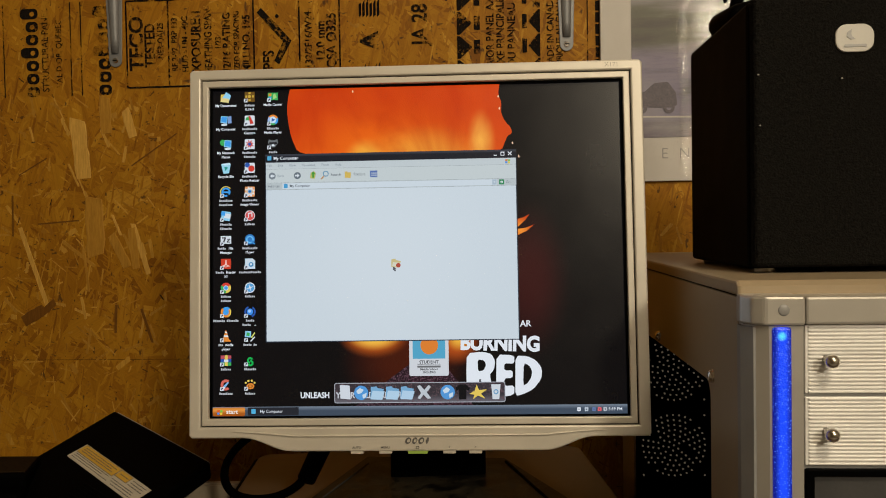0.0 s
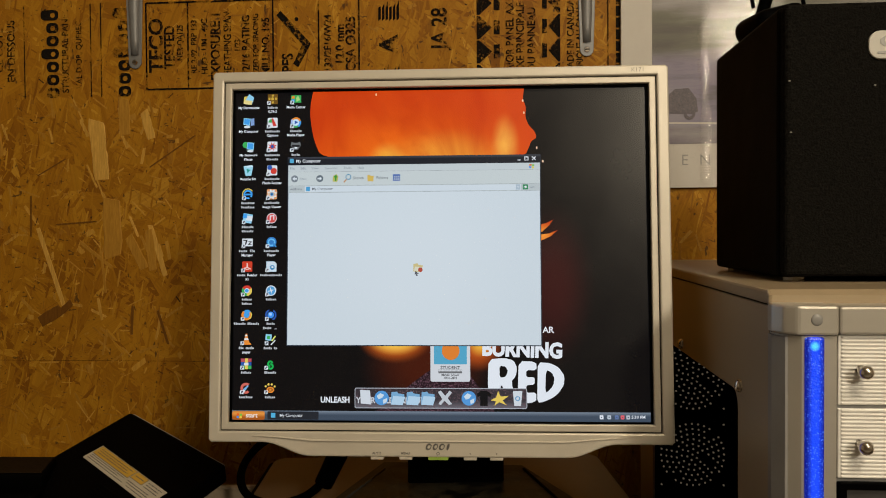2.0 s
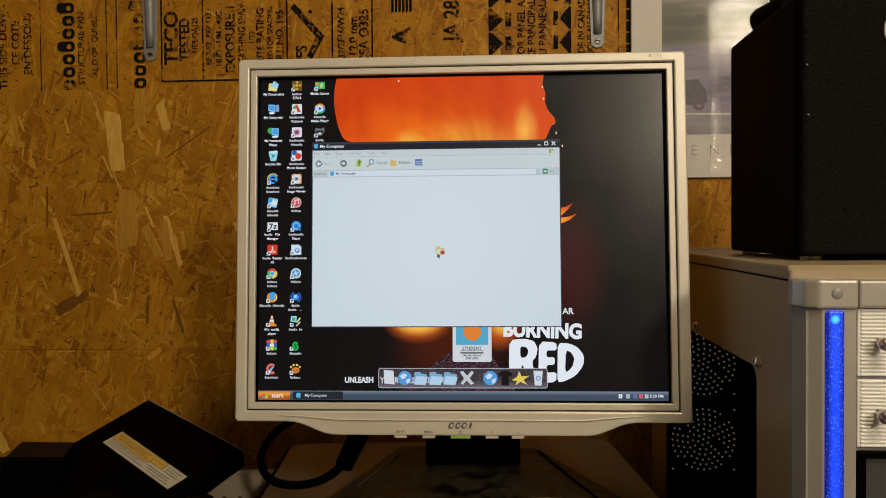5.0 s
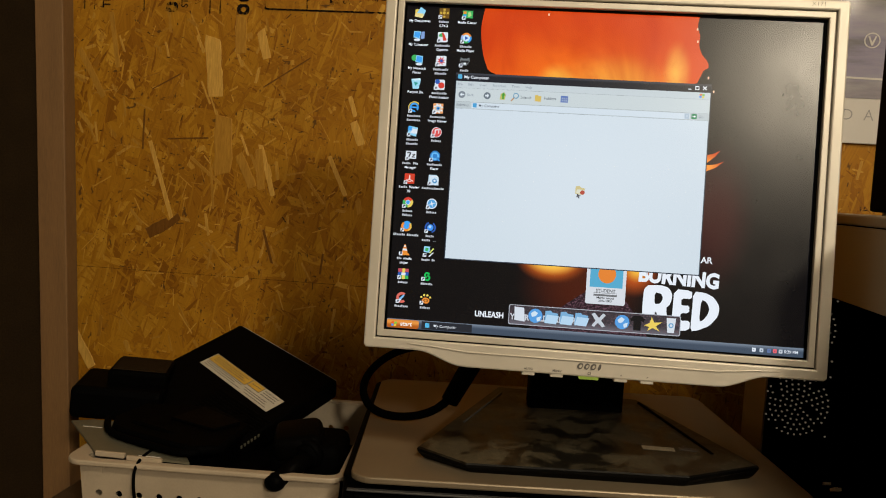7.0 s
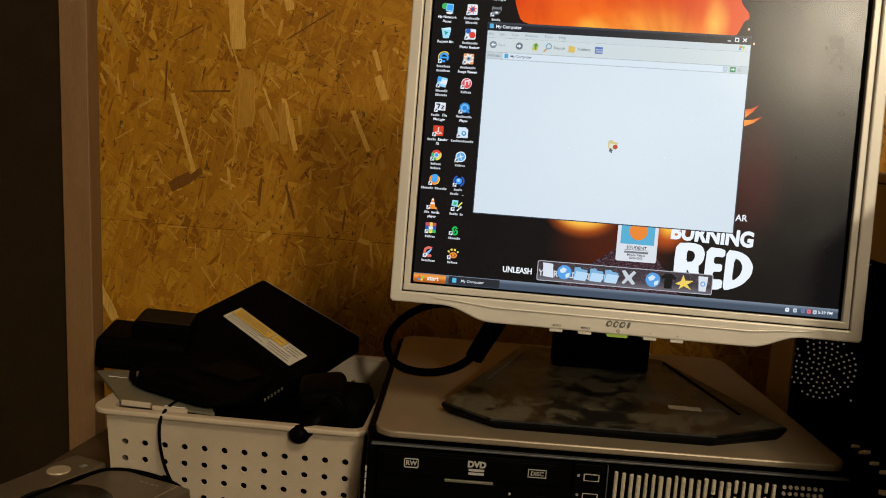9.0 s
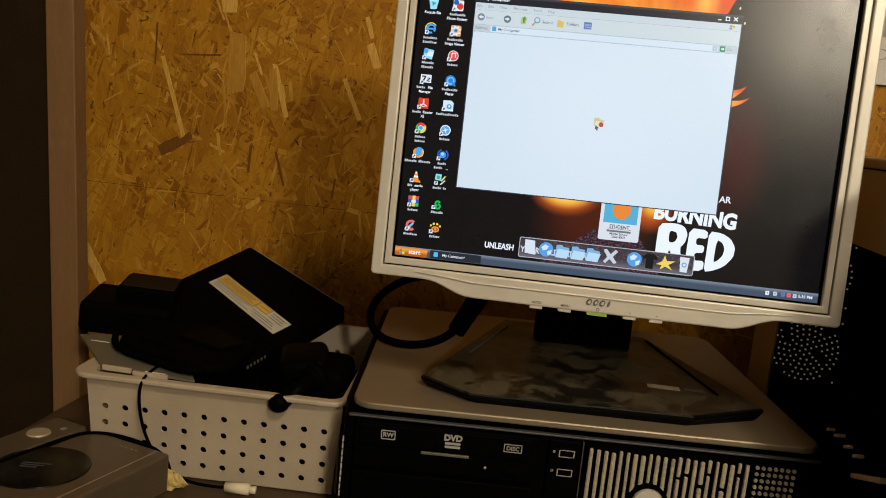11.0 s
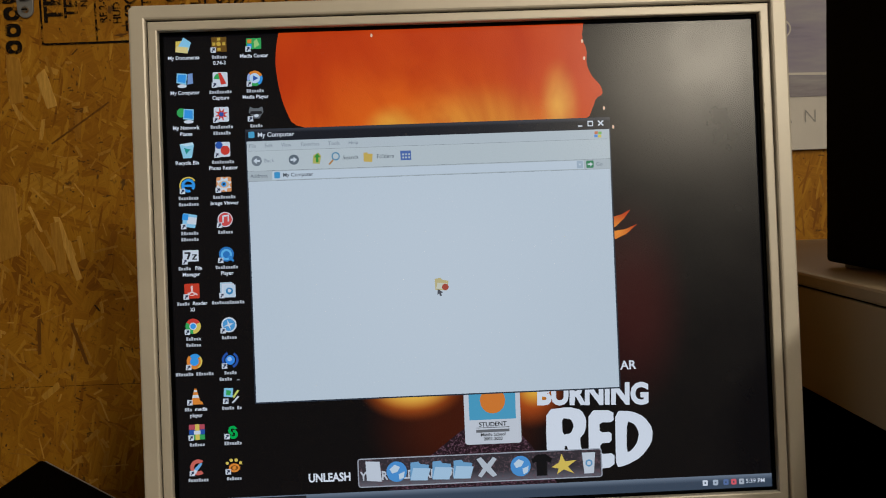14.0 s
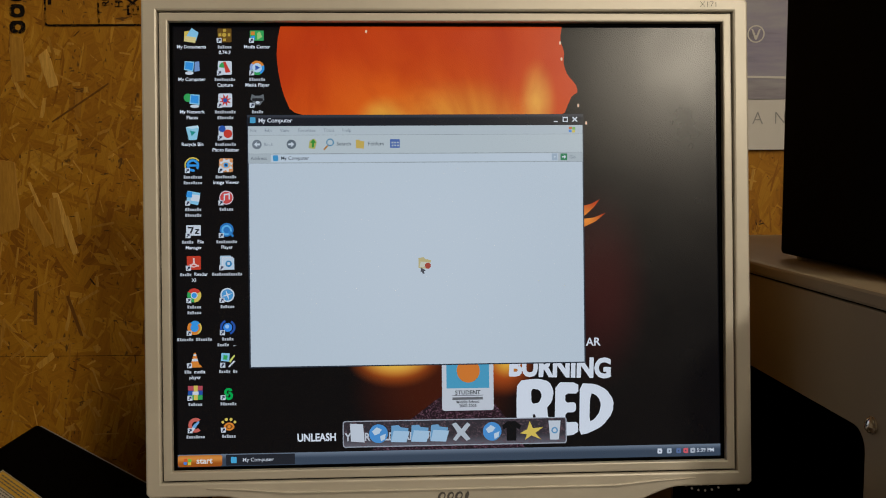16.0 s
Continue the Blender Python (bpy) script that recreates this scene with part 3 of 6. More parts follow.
# ---- framed poster under plastic film ----
def poster_photo():
    m, t, p = nodes_of("poster_print")
    place = node(t, "ShaderNodeTexCoord").outputs["Object"]
    split = node(t, "ShaderNodeSeparateXYZ")
    t.links.new(place, split.inputs[0])
    n = node(t, "ShaderNodeTexNoise", (("Scale", 16.0), ("Detail", 6.0), ("Roughness", 0.6)))
    s = node(t, "ShaderNodeVectorMath", ((1, (0.35, 1, 2.2)),), operation="MULTIPLY")
    t.links.new(place, s.inputs[0])
    t.links.new(s.outputs[0], n.inputs["Vector"])
    colour = mixed(t, ramp(t, split.outputs[2], 0.078, 0.082), (0.165, 0.140, 0.190), (0.235, 0.215, 0.315))
    colour = mixed(t, ramp(t, split.outputs[2], 0.165, 0.185), colour, (0.15, 0.15, 0.125))
    colour = mixed(t, ramp(t, n.outputs[0], 0.45, 0.7), colour, (0.34, 0.335, 0.36))
    colour = mixed(t, ramp(t, n.outputs[0], 0.45, 0.3), colour, (0.11, 0.105, 0.10))
    t.links.new(colour, p.inputs["Base Color"])
    p.inputs["Roughness"].default_value = 0.6
    return m


def film(shine=0.0035):
    """Clear wrinkled film: mostly see-through, with gloss."""
    m, t, p = nodes_of("clear_wrinkled_film")
    out = t.nodes["Material Output"]
    clear = node(t, "ShaderNodeBsdfTransparent")
    gloss = node(t, "ShaderNodeBsdfGlossy", (("Roughness", 0.05),))
    place = node(t, "ShaderNodeTexCoord").outputs["Object"]
    w = node(t, "ShaderNodeTexNoise", (("Scale", 55.0), ("Detail", 4.0), ("Distortion", 1.2)))
    t.links.new(place, w.inputs["Vector"])
    b = node(t, "ShaderNodeBump", (("Strength", 0.07), ("Distance", 0.002)))
    t.links.new(w.outputs[0], b.inputs["Height"])
    t.links.new(b.outputs[0], gloss.inputs["Normal"])
    mix = node(t, "ShaderNodeMixShader", ((0, shine),))
    t.links.new(clear.outputs[0], mix.inputs[1])
    t.links.new(gloss.outputs[0], mix.inputs[2])
    t.links.new(mix.outputs[0], out.inputs[0])
    return m


poster = thing("poster", "white-bordered car photograph poster under wrinkled clear film", "poster", Matrix.Translation((0.205, WALL, 1.208)))
part("backing_sheet", boxed(0.0, 0.52, -0.006, -0.001, 0.0, 0.62, bevel=0.0008), POSTER_PAPER, poster)
part("photograph", boxed(0.041, 0.48, -0.0068, -0.0058, 0.058, 0.58), poster_photo(), poster)
part("border_strip", boxed(0.0, 0.040, -0.009, -0.0062, 0.0, 0.62, bevel=0.001), POSTER_PAPER, poster, "white edge strip")
for k, letter in enumerate("ENDAN"):
    part("lettering", words(letter, 0.0205, -0.0002, 0.0, 0.95), SILVER_DARK, poster, at=Matrix.Translation((0.083 + 0.0262 * k, -0.0066, 0.036)))
part("round_emblem", plate([ring(0.157, 0.132, 0.0100, 28), ring(0.157, 0.132, 0.0085, 28)], -0.0074, -0.0070), POSTER_PAPER, poster)
part("emblem_bars", plate([[(0.1515, 0.1375), (0.1535, 0.1375), (0.1570, 0.1295), (0.1605, 0.1375), (0.1625, 0.1375), (0.1580, 0.1255), (0.1560, 0.1255)]], -0.0074, -0.0070), POSTER_PAPER, poster)
part("car_shape", plate([[(0.043, 0.098), (0.045, 0.116), (0.058, 0.119), (0.070, 0.130), (0.088, 0.131), (0.098, 0.117), (0.100, 0.100), (0.092, 0.097), (0.060, 0.098)]], -0.0074, -0.0070), POSTER_DARK, poster)
for x in (0.053, 0.089):
    part("car_wheel", plate([ring(x, 0.097, 0.0075, 18), ring(x, 0.097, 0.0035, 12)], -0.0078, -0.0074), POSTER_DARK, poster)
part("road_edge", plate([[(0.043, 0.085), (0.48, 0.074), (0.48, 0.078), (0.043, 0.087)]], -0.0074, -0.0070), POSTER_PAPER, poster)
part("film_sheet", boxed(0.041, 0.50, -0.0105, -0.0100, 0.004, 0.61), film(), poster, "clear wrinkled plastic film")
# a pleated crease down the film: small ridges in lobes, one above another
bm = bmesh.new()
rows = []
for k in range(900):
    z = 0.004 + 0.0005 * k
    lobe = abs(math.sin(math.pi * z / 0.056 + 0.8 * math.sin(z * 31))) ** 0.6
    half = 0.0010 + 0.0070 * lobe
    ridge = 0.00024 * math.sin(math.tau * z / 0.0031 + 1.5 * math.sin(z * 90))
    rows.append([bm.verts.new((0.108 + half * u + 0.002 * math.sin(z * 24), -0.0116 - 0.00014 * (1 - u * u) + 0.02 * half * u - ridge, z)) for u in (-1, -0.5, 0, 0.5, 1)])
for low_row, high_row in zip(rows, rows[1:]):
    for j in range(4):
        bm.faces.new((low_row[j], low_row[j + 1], high_row[j + 1], high_row[j]))
part("film_crease", bm, film(0.10), poster, "pleated crease in the film", smooth=True)

# ---- framed dark board standing past the end of the desk ----
board = thing("framed_board", "tall dark hardboard panel in a raw pine frame beside the desk", "board", Matrix.Translation((-0.5291, 0.190, 0.027)) @ pose(0, 0, 0, 0, -2.4, 0))
W, H, T = 0.62, 1.3775, 0.022
for name, pts in (("side_rail", [(0, 0), (0, H), (-0.033, H - 0.033), (-0.033, 0)]), ("top_rail", [(0, H), (-W, H), (-W + 0.033, H - 0.033), (-0.033, H - 0.033)]), ("side_rail", [(-W, 0), (-W, H), (-W + 0.033, H - 0.033), (-W + 0.033, 0)]), ("bottom_rail", [(-0.033, 0), (-W + 0.033, 0), (-W + 0.033, 0.033), (-0.033, 0.033)])):
    part(name, plate([pts], 0.0, T, 0.0012), PINE, board)
part("panel", boxed(-W + 0.030, -0.030, 0.008, 0.013, 0.030, H - 0.030), HARDBOARD, board)

# ---- desktop computer lying under the monitor ----
PC = Matrix.Translation((-0.196, -0.027, DESK_Z)) @ pose(0, 0, 0, 0, 0, 6.4)
pc = thing("desktop_computer", "flat black desktop computer with a dusty grey steel top", "computer", PC)
PW, PD, PH = 0.402, 0.356, 0.114


def flat_rounded(x0, x1, y0, y1, r, z0, z1, bevel=0.0):
    me = plate([rounded(x0, x1, y0, y1, r, 6)], -z1, -z0, bevel)
    me.transform(Matrix.Rotation(-math.pi / 2, 4, "X"))
    return me


part("case", flat_rounded(0.0, PW, 0.012, PD, 0.016, 0.004, PH - 0.004, 0.003), BLACK, pc)
part("lid", flat_rounded(0.007, PW - 0.004, 0.004, PD - 0.006, 0.018, PH - 0.006, PH, 0.0015), CASE_TOP, pc, "dusty grey painted steel lid")
part("front_panel", boxed(0.002, PW - 0.002, 0.004, 0.016, 0.006, PH - 0.010, bevel=0.003), BLACK, pc)
for x in (0.03, 0.37):
    for y in (0.04, 0.32):
        part("foot", boxed(x - 0.012, x + 0.012, y - 0.012, y + 0.012, 0.0, 0.005, bevel=0.001), BLACK_SOFT, pc)
drive = part("optical_drive", boxed(0.012, 0.163, -0.0005, 0.006, 0.060, 0.100, bevel=0.0012), BLACK, pc)
part("tray_front", boxed(0.016, 0.159, -0.0025, 0.001, 0.080, 0.0985, bevel=0.0012), BLACK, drive)
part("tray_lip", boxed(0.068, 0.108, -0.0022, 0.0, 0.0765, 0.0788, bevel=0.0005), DULL_TIN, drive)
part("eject_button", boxed(0.138, 0.154, -0.0025, 0.0, 0.066, 0.071, bevel=0.0008), BLACK, drive)
bm = bmesh.new()
part("drive_light", ball(bm, (0.122, -0.001, 0.070), (0.0012, 0.001, 0.0012), 2), PALE_PRINT, drive)
part("disc_mark", words("RW", 0.0055, 0.0002), PALE_PRINT, drive, at=Matrix.Translation((0.040, -0.0029, 0.0905)))
part("disc_mark_box", plate([rounded(0.034, 0.046, 0.0865, 0.0945, 0.0012), rounded(0.0348, 0.0452, 0.0873, 0.0937, 0.001)], -0.0030, -0.0026), PALE_PRINT, drive)
part("disc_mark", words("DVD", 0.0072, 0.0004), PALE_PRINT, drive, at=Matrix.Translation((0.0935, -0.0029, 0.0932)))
for k in range(2):
    part("disc_mark_bar", plate([rounded(0.087, 0.100, 0.0845 + 0.003 * k, 0.0865 + 0.003 * k, 0.0008)], -0.0030, -0.0026), PALE_PRINT, drive)
part("disc_mark", words("DISC", 0.0050, 0.0001), PALE_PRINT, drive, at=Matrix.Translation((0.143, -0.0029, 0.0895)))
part("disc_mark_box", plate([rect(0.1355, 0.1505, 0.0862, 0.0932), rect(0.1361, 0.1499, 0.0868, 0.0926)], -0.0030, -0.0026), PALE_PRINT, drive)
part("floppy_cover", boxed(0.012, 0.163, -0.0005, 0.006, 0.026, 0.056, bevel=0.0012), BLACK, pc)
usb = part("port_block", boxed(0.173, 0.199, -0.001, 0.006, 0.050, 0.1005, bevel=0.001), BLACK, pc)
for z in (0.0895, 0.073):
    port = part("usb_port", plate([rounded(0.181, 0.194, z - 0.0032, z + 0.0032, 0.0006), rounded(0.182, 0.193, z - 0.0024, z + 0.0024, 0.0005)], -0.0018, 0.0), CHROME, usb)
    part("usb_sign", plate([ring(0.177, z + 0.001, 0.0011, 10), ring(0.177, z + 0.001, 0.0006, 8)], -0.0014, -0.0010), PALE_PRINT, usb)
part("vent_recess", boxed(0.204, 0.380, 0.0005, 0.004, 0.030, 0.1005), BLACK_SOFT, pc)
torn = random.Random(9)
for k in range(22):
    x = 0.206 + 0.0061 * k
    x0, x1, top = x + 0.0003 * ((k * 7) % 3), x + 0.0031 + 0.0002 * ((k * 5) % 4), 0.0962 - 0.0007 * ((k * 5) % 4)
    gap = torn.uniform(0.070, 0.086) if k in (12, 13, 15, 16, 18, 20) else None
    bm = bmesh.new()
    for low, high in (((0.034, gap - 0.002), (gap + torn.uniform(0.0, 0.002), top)) if gap else ((0.034, top),)):
        box(bm, x0, x1, -0.0020 + 0.0004 * (k % 3), 0.002, low, high, bevel=0.0007, seg=1)
    for v in bm.verts:
        v.co.x += torn.uniform(-0.00025, 0.00025)
    part("vent_bar", bm, SLAT, pc, "dust-clogged vent slot")
# the ridge's highlight is put in as a lighter grey strip
part("front_ridge", boxed(0.006, PW - 0.006, 0.0008, 0.0055, PH - 0.0118, PH - 0.0100, bevel=0.0006), SLATE, pc, "black ridge under the lid, its highlight painted grey")
part("port_divider", boxed(0.2000, 0.2008, -0.0015, 0.004, 0.040, 0.1005), SLATE, pc)
for k in range(7):
    for j in range(7):
        part("vent_dot", plate([ring(0.344 + 0.005 * k, 0.094 - 0.0055 * j, 0.0016, 8)], -0.0010, 0.0010), SLAT, pc)
bm = bmesh.new()
rod(bm, (0.258, -0.006, 0.0545), (0.258, 0.0, 0.0545), 0.0128, 0.0138, 40)
button = part("power_button", bm, SILVER, pc, "round silver power button", smooth=False)
part("button_rim", plate([ring(0.258, 0.0545, 0.017, 40), ring(0.258, 0.0545, 0.0138, 40)], -0.0045, 0.0), BLACK, pc)
for k in range(9):
    part("side_print", boxed(-0.0004, 0.0008, 0.0150, 0.0166, 0.030 + 0.006 * k, 0.0345 + 0.006 * k), PALE_PRINT, pc, at=pose(0.0024, -0.0115, 0, 0, 0, 0))

# ---- monitor ----
PC_TOP = DESK_Z + PH
monitor = thing("monitor", "silver flat-panel monitor with a lit desktop on a dusty black foot", "monitor", Matrix.Translation((0, 0.05, PC_TOP)))
HEAD = Matrix.Translation((0, -0.05, -PC_TOP)) @ Matrix.Translation((0, 0.0045, 1.0)) @ pose(0, 0, 0, -4.55, 0, 1.6)
SW, SH = 0.338, 0.2703


def chin(grow, drop):
    """The outline of the housing, with the lower edge sagging in the middle."""
    x, top, low = 0.1861 + grow, 0.2862 + grow, -0.0166 - grow
    right = [(x, low + 0.0022), (x - 0.0022, low), (0.142, low)]
    for k in range(1, 8):
        f = k / 8
        right.append((0.142 - 0.040 * f, low - drop * (0.5 - 0.5 * math.cos(math.pi * f))))
    right.append((0.100, low - drop))
    left = [(-a, b) for a, b in right[::-1]]
    return right + left + [(-x, top - 0.0022), (-x + 0.0022, top), (x - 0.0022, top), (x, top - 0.0022)]


part("bezel", plate([chin(0, 0.0108), rect(-0.1768, 0.1768, -0.0078, 0.2780)], -0.0070, 0.020, 0.0013), SILVER, monitor, "silver plastic bezel", HEAD)
part("bezel_groove", plate([rect(-0.1768, 0.1768, -0.0078, 0.2780), rect(-0.1758, 0.1758, -0.0068, 0.2770)], -0.0035, 0.010), BLACK, monitor, at=HEAD)
part("inner_frame", plate([rect(-0.1758, 0.1758, -0.0068, 0.2770), rect(-0.1705, 0.1705, -0.0012, 0.2717)], -0.0062, 0.006, 0.0008), SILVER, monitor, at=HEAD)
bm = bmesh.new()
bm.from_mesh(plate([rect(-0.1706, 0.1706, -0.0013, 0.2718), rect(-SW / 2 + 0.0002, SW / 2 - 0.0002, 0.0002, SH - 0.0002)], -0.0022, 0.004))
bmesh.ops.remove_doubles(bm, verts=bm.verts, dist=1e-6)
part("screen_gasket", bm, BLACK, monitor, at=HEAD)
part("chin_ledge", plate([[(-0.150, -0.0112), (-0.128, -0.0118), (-0.100, -0.0142), (0.100, -0.0142), (0.128, -0.0118), (0.150, -0.0112), (0.128, -0.0128), (0.101, -0.0154), (-0.101, -0.0154), (-0.128, -0.0128)]], -0.0083, -0.006, 0.0004), SILVER, monitor, at=HEAD)
shell = bmesh.new()
box(shell, -0.1835, 0.1835, 0.018, 0.034, -0.013, 0.2835, bevel=0.005)
box(shell, -0.150, 0.150, 0.034, 0.056, 0.02, 0.255, bevel=0.010)
part("rear_shell", shell, SILVER_DARK, monitor, at=HEAD)
for x, lettered in ((-0.049, "AUTO"), (-0.026, "MENU"), (0.0, ""), (0.0255, "<"), (0.0465, ">")):
    wide = 0.0080 if not lettered else 0.0052
    part("control_button", boxed(x - wide, x + wide, -0.0060, 0.004, -0.0298, -0.0268, bevel=0.0006), lit("power_glow", (0.42, 0.50, 0.06), 0.45) if not lettered else SILVER, monitor, "glowing green power button" if not lettered else "", HEAD)
    if lettered:
        part("button_print", words(lettered, 0.0026, 0.00005), DARK_PRINT, monitor, at=HEAD @ Matrix.Translation((x, -0.0073, -0.0244)))
part("button_print", plate([ring(0, -0.0244, 0.0013, 14), ring(0, -0.0244, 0.0009, 14)], -0.0075, -0.0072), DARK_PRINT, monitor, at=HEAD)
for x, w, outlines in ((-0.0075, 0.0023, 2), (-0.0022, 0.0020, 1), (0.0030, 0.0023, 2), (0.0080, 0.0011, 0)):
    slant = lambda pts: [(px + 0.25 * (pz + 0.0190), pz) for px, pz in pts]
    shape = [slant(ring(x, -0.0190, w, 18, 0.0026))]
    if outlines:
        shape.append(slant(ring(x + 0.0004, -0.0190, w * 0.55, 14, 0.0015)))
    part("maker_mark", plate(shape, -0.0077, -0.0071), DARK_PRINT, monitor, at=HEAD)
part("model_mark", words("X171", 0.0050, -0.00008, 0.0, 1.05), DARK_PRINT, monitor, at=HEAD @ Matrix.Translation((0.1615, -0.0073, 0.2822)))

def dusty_foot():
    """Black plastic under a film of dust, wiped dark in smudges and sprinkled with specks."""
    m, t, p = nodes_of("dusty_black_plastic")
    place = node(t, "ShaderNodeTexCoord").outputs["Object"]
    smudge = node(t, "ShaderNodeTexNoise", (("Scale", 34.0), ("Detail", 6.0), ("Roughness", 0.62), ("Distortion", 0.5)))
    broad = node(t, "ShaderNodeTexNoise", (("Scale", 7.0), ("Detail", 2.0)))
    grain = node(t, "ShaderNodeTexNoise", (("Scale", 620.0), ("Detail", 4.0), ("Roughness", 0.7)))
    speck = node(t, "ShaderNodeTexVoronoi", (("Scale", 210.0),))
    for n in (smudge, broad, grain, speck):
        t.links.new(place, n.inputs["Vector"])
    film_of_dust = mixed(t, ramp(t, broad.outputs[0], 0.35, 0.65), (0.037, 0.032, 0.020), (0.086, 0.074, 0.047))
    base = mixed(t, ramp(t, smudge.outputs[0], 0.44, 0.53), (0.0100, 0.0090, 0.0065), film_of_dust)
    base = mixed(t, 0.75, base, mixed(t, ramp(t, grain.outputs[0], 0.3, 0.7), (0.35, 0.35, 0.35), (1.5, 1.5, 1.5)), "MULTIPLY")
    base = mixed(t, ramp(t, speck.outputs["Distance"], 0.13, 0.07), base, (0.20, 0.17, 0.11))
    up = node(t, "ShaderNodeNewGeometry")
    split = node(t, "ShaderNodeSeparateXYZ")
    t.links.new(up.outputs["Normal"], split.inputs[0])
    base = mixed(t, ramp(t, split.outputs[2], 0.75, 0.97), (0.0022, 0.0021, 0.002), base)
    t.links.new(base, p.inputs["Base Color"])
    rough = node(t, "ShaderNodeMapRange", ((1, 0.45), (2, 0.55), (3, 0.30), (4, 0.55)))
    t.links.new(smudge.outputs[0], rough.inputs[0])
    t.links.new(rough.outputs[0], p.inputs["Roughness"])
    gloss = node(t, "ShaderNodeMapRange", ((1, 0.3), (2, 0.95), (3, 0.06), (4, 0.3)))
    t.links.new(split.outputs[2], gloss.inputs[0])
    t.links.new(gloss.outputs[0], p.inputs["Specular IOR Level"])
    b = node(t, "ShaderNodeBump", (("Strength", 0.15), ("Distance", 0.0006)))
    t.links.new(grain.outputs[0], b.inputs["Height"])
    t.links.new(b.outputs[0], p.inputs["Normal"])
    return m


# foot: six-sided, rising towards the neck
FOOT = Matrix.Translation((0, -0.05, -PC_TOP))


def foot_top(y):
    return 0.887 + 0.07 * (y - 0.010)


def foot():
    bm = bmesh.new()
    edge = [(-0.142, 0.037), (-0.096, 0.010), (0.093, 0.028), (0.159, 0.067), (0.070, 0.226), (-0.081, 0.229)]
    middle = Vector((0.003, 0.120))
    loops = []
    for scale, height in ((0.955, PC_TOP), (0.975, PC_TOP + 0.003), (1.0, -0.0035), (1.0, -0.0012), (0.988, 0.0), (0.62, 0.0012), (0.30, 0.0015)):
        ring_of = [(middle.x + (x - middle.x) * scale, middle.y + (y - middle.y) * scale) for x, y in edge]
        loops.append([bm.verts.new((x, y, height if height > 0.5 else foot_top(y) + height)) for x, y in ring_of])
    for a, b in zip(loops, loops[1:]):
        for k in range(6):
            bm.faces.new((a[k], a[(k + 1) % 6], b[(k + 1) % 6], b[k]))
    bm.faces.new(loops[-1])
    bm.faces.new(loops[0][::-1])
    return bm


part("foot_plate", foot(), dusty_foot(), monitor, "black plastic foot with smeared dust", FOOT)
for (ax, ay), (bx, by), r, m in (((0.122, 0.082), (0.071, 0.212), 0.0016, BLACK), ((-0.107, 0.107), (-0.076, 0.205), 0.0012, SLATE)):
    bm = bmesh.new()
    rod(bm, (ax, ay, foot_top(ay) + 0.0006), (bx, by, foot_top(by) + 0.0006), r, None, 8)
    part("foot_groove", bm, m, monitor, at=FOOT)
part("foot_label", boxed(-0.0145, 0.0145, -0.0045, 0.0045, 0, 0.0006), SLAT, monitor, "small worn sticker", FOOT @ Matrix.Translation((0.074, 0.083, foot_top(0.083) + 0.0008)) @ pose(0, 0, 0, 4, 0, 3))
part("foot_label", boxed(-0.009, 0.009, -0.0032, 0.0032, 0, 0.0006), SLATE, monitor, "", FOOT @ Matrix.Translation((0.102, 0.087, foot_top(0.087) + 0.0008)) @ pose(0, 0, 0, 4, 0, 3))
neck = bmesh.new()
box(neck, -0.048, 0.049, 0.0, 0.030, 0.894, 1.07, bevel=0.004)
box(neck, -0.034, 0.034, -0.112, 0.020, 1.04, 1.12, bevel=0.004)
part("neck", neck, BLACK, monitor, "black plastic neck", FOOT @ pose(0.002, 0.169, 0, 0, 0, 6))

# ---- what the screen shows: flat lit shapes, one thin layer above another ----
SCREEN = HEAD @ Matrix.Translation((-SW / 2, 0, 0))
MM = 0.001
wallpaper = picture("lit_wallpaper", (0.004, 0.0035, 0.004), (
    ((0.160, 0, 0.045), 0.010, 0.058, (0.060, 0.009, 0.003), (1, 1, 1.2)),
    ((0.262, 0, 0.110), 0.004, 0.036, (0.040, 0.006, 0.006), (1, 1, 0.5)),
    ((0.134, 0, 0.066), 0.008, 0.024, (0.60, 0.11, 0.010), (0.75, 1, 1.15)),
    ((0.134, 0, 0.068), 0.007, 0.019, (1.0, 0.58, 0.07), (0.72, 1, 1.15)),
    ((0.201, 0, 0.060), 0.004, 0.022, (0.50, 0.08, 0.008), (1, 1, 1)),
    ((0.203, 0, 0.062), 0.000, 0.012, (0.95, 0.50, 0.05), (1, 1, 1))))
screen = part("screen", boxed(0, SW, 0.0, 0.003, 0, SH), wallpaper, monitor, "lit screen with a fiery wallpaper and an open window", SCREEN)
lit_cache = {}


def light(*colour):
    if colour not in lit_cache:
        lit_cache[colour] = lit("lit_colour", colour)
    return lit_cache[colour]


def show(name, outlines, level, material, label=""):
    """A lit flat shape on the screen; outlines in millimetres from its lower left corner."""
    return part(name, plate([[(x * MM, z * MM) for x, z in o] for o in outlines], -0.00016 * level - 0.00008, -0.00016 * level), material, screen, label)


def show_words(text, x, z, size, level, material, fat=0.0, squeeze=1.0, align="CENTER", turn=0.0):
    return part("screen_lettering", words(text, size * MM, fat * MM, 0.0, squeeze, align), material, screen, at=Matrix.Translation((x * MM, -0.00016 * level - 0.0001, z * MM)) @ Matrix.Rotation(radians(-turn), 4, "Y"))


def soft(points, times=2):
    """The outline with its corners cut round."""
    for _ in range(times):
        cut = []
        for (ax, az), (bx, bz) in zip(points, points[1:] + points[:1]):
            cut += [(ax * 0.8 + bx * 0.2, az * 0.8 + bz * 0.2), (ax * 0.2 + bx * 0.8, az * 0.2 + bz * 0.8)]
        points = cut
    return points


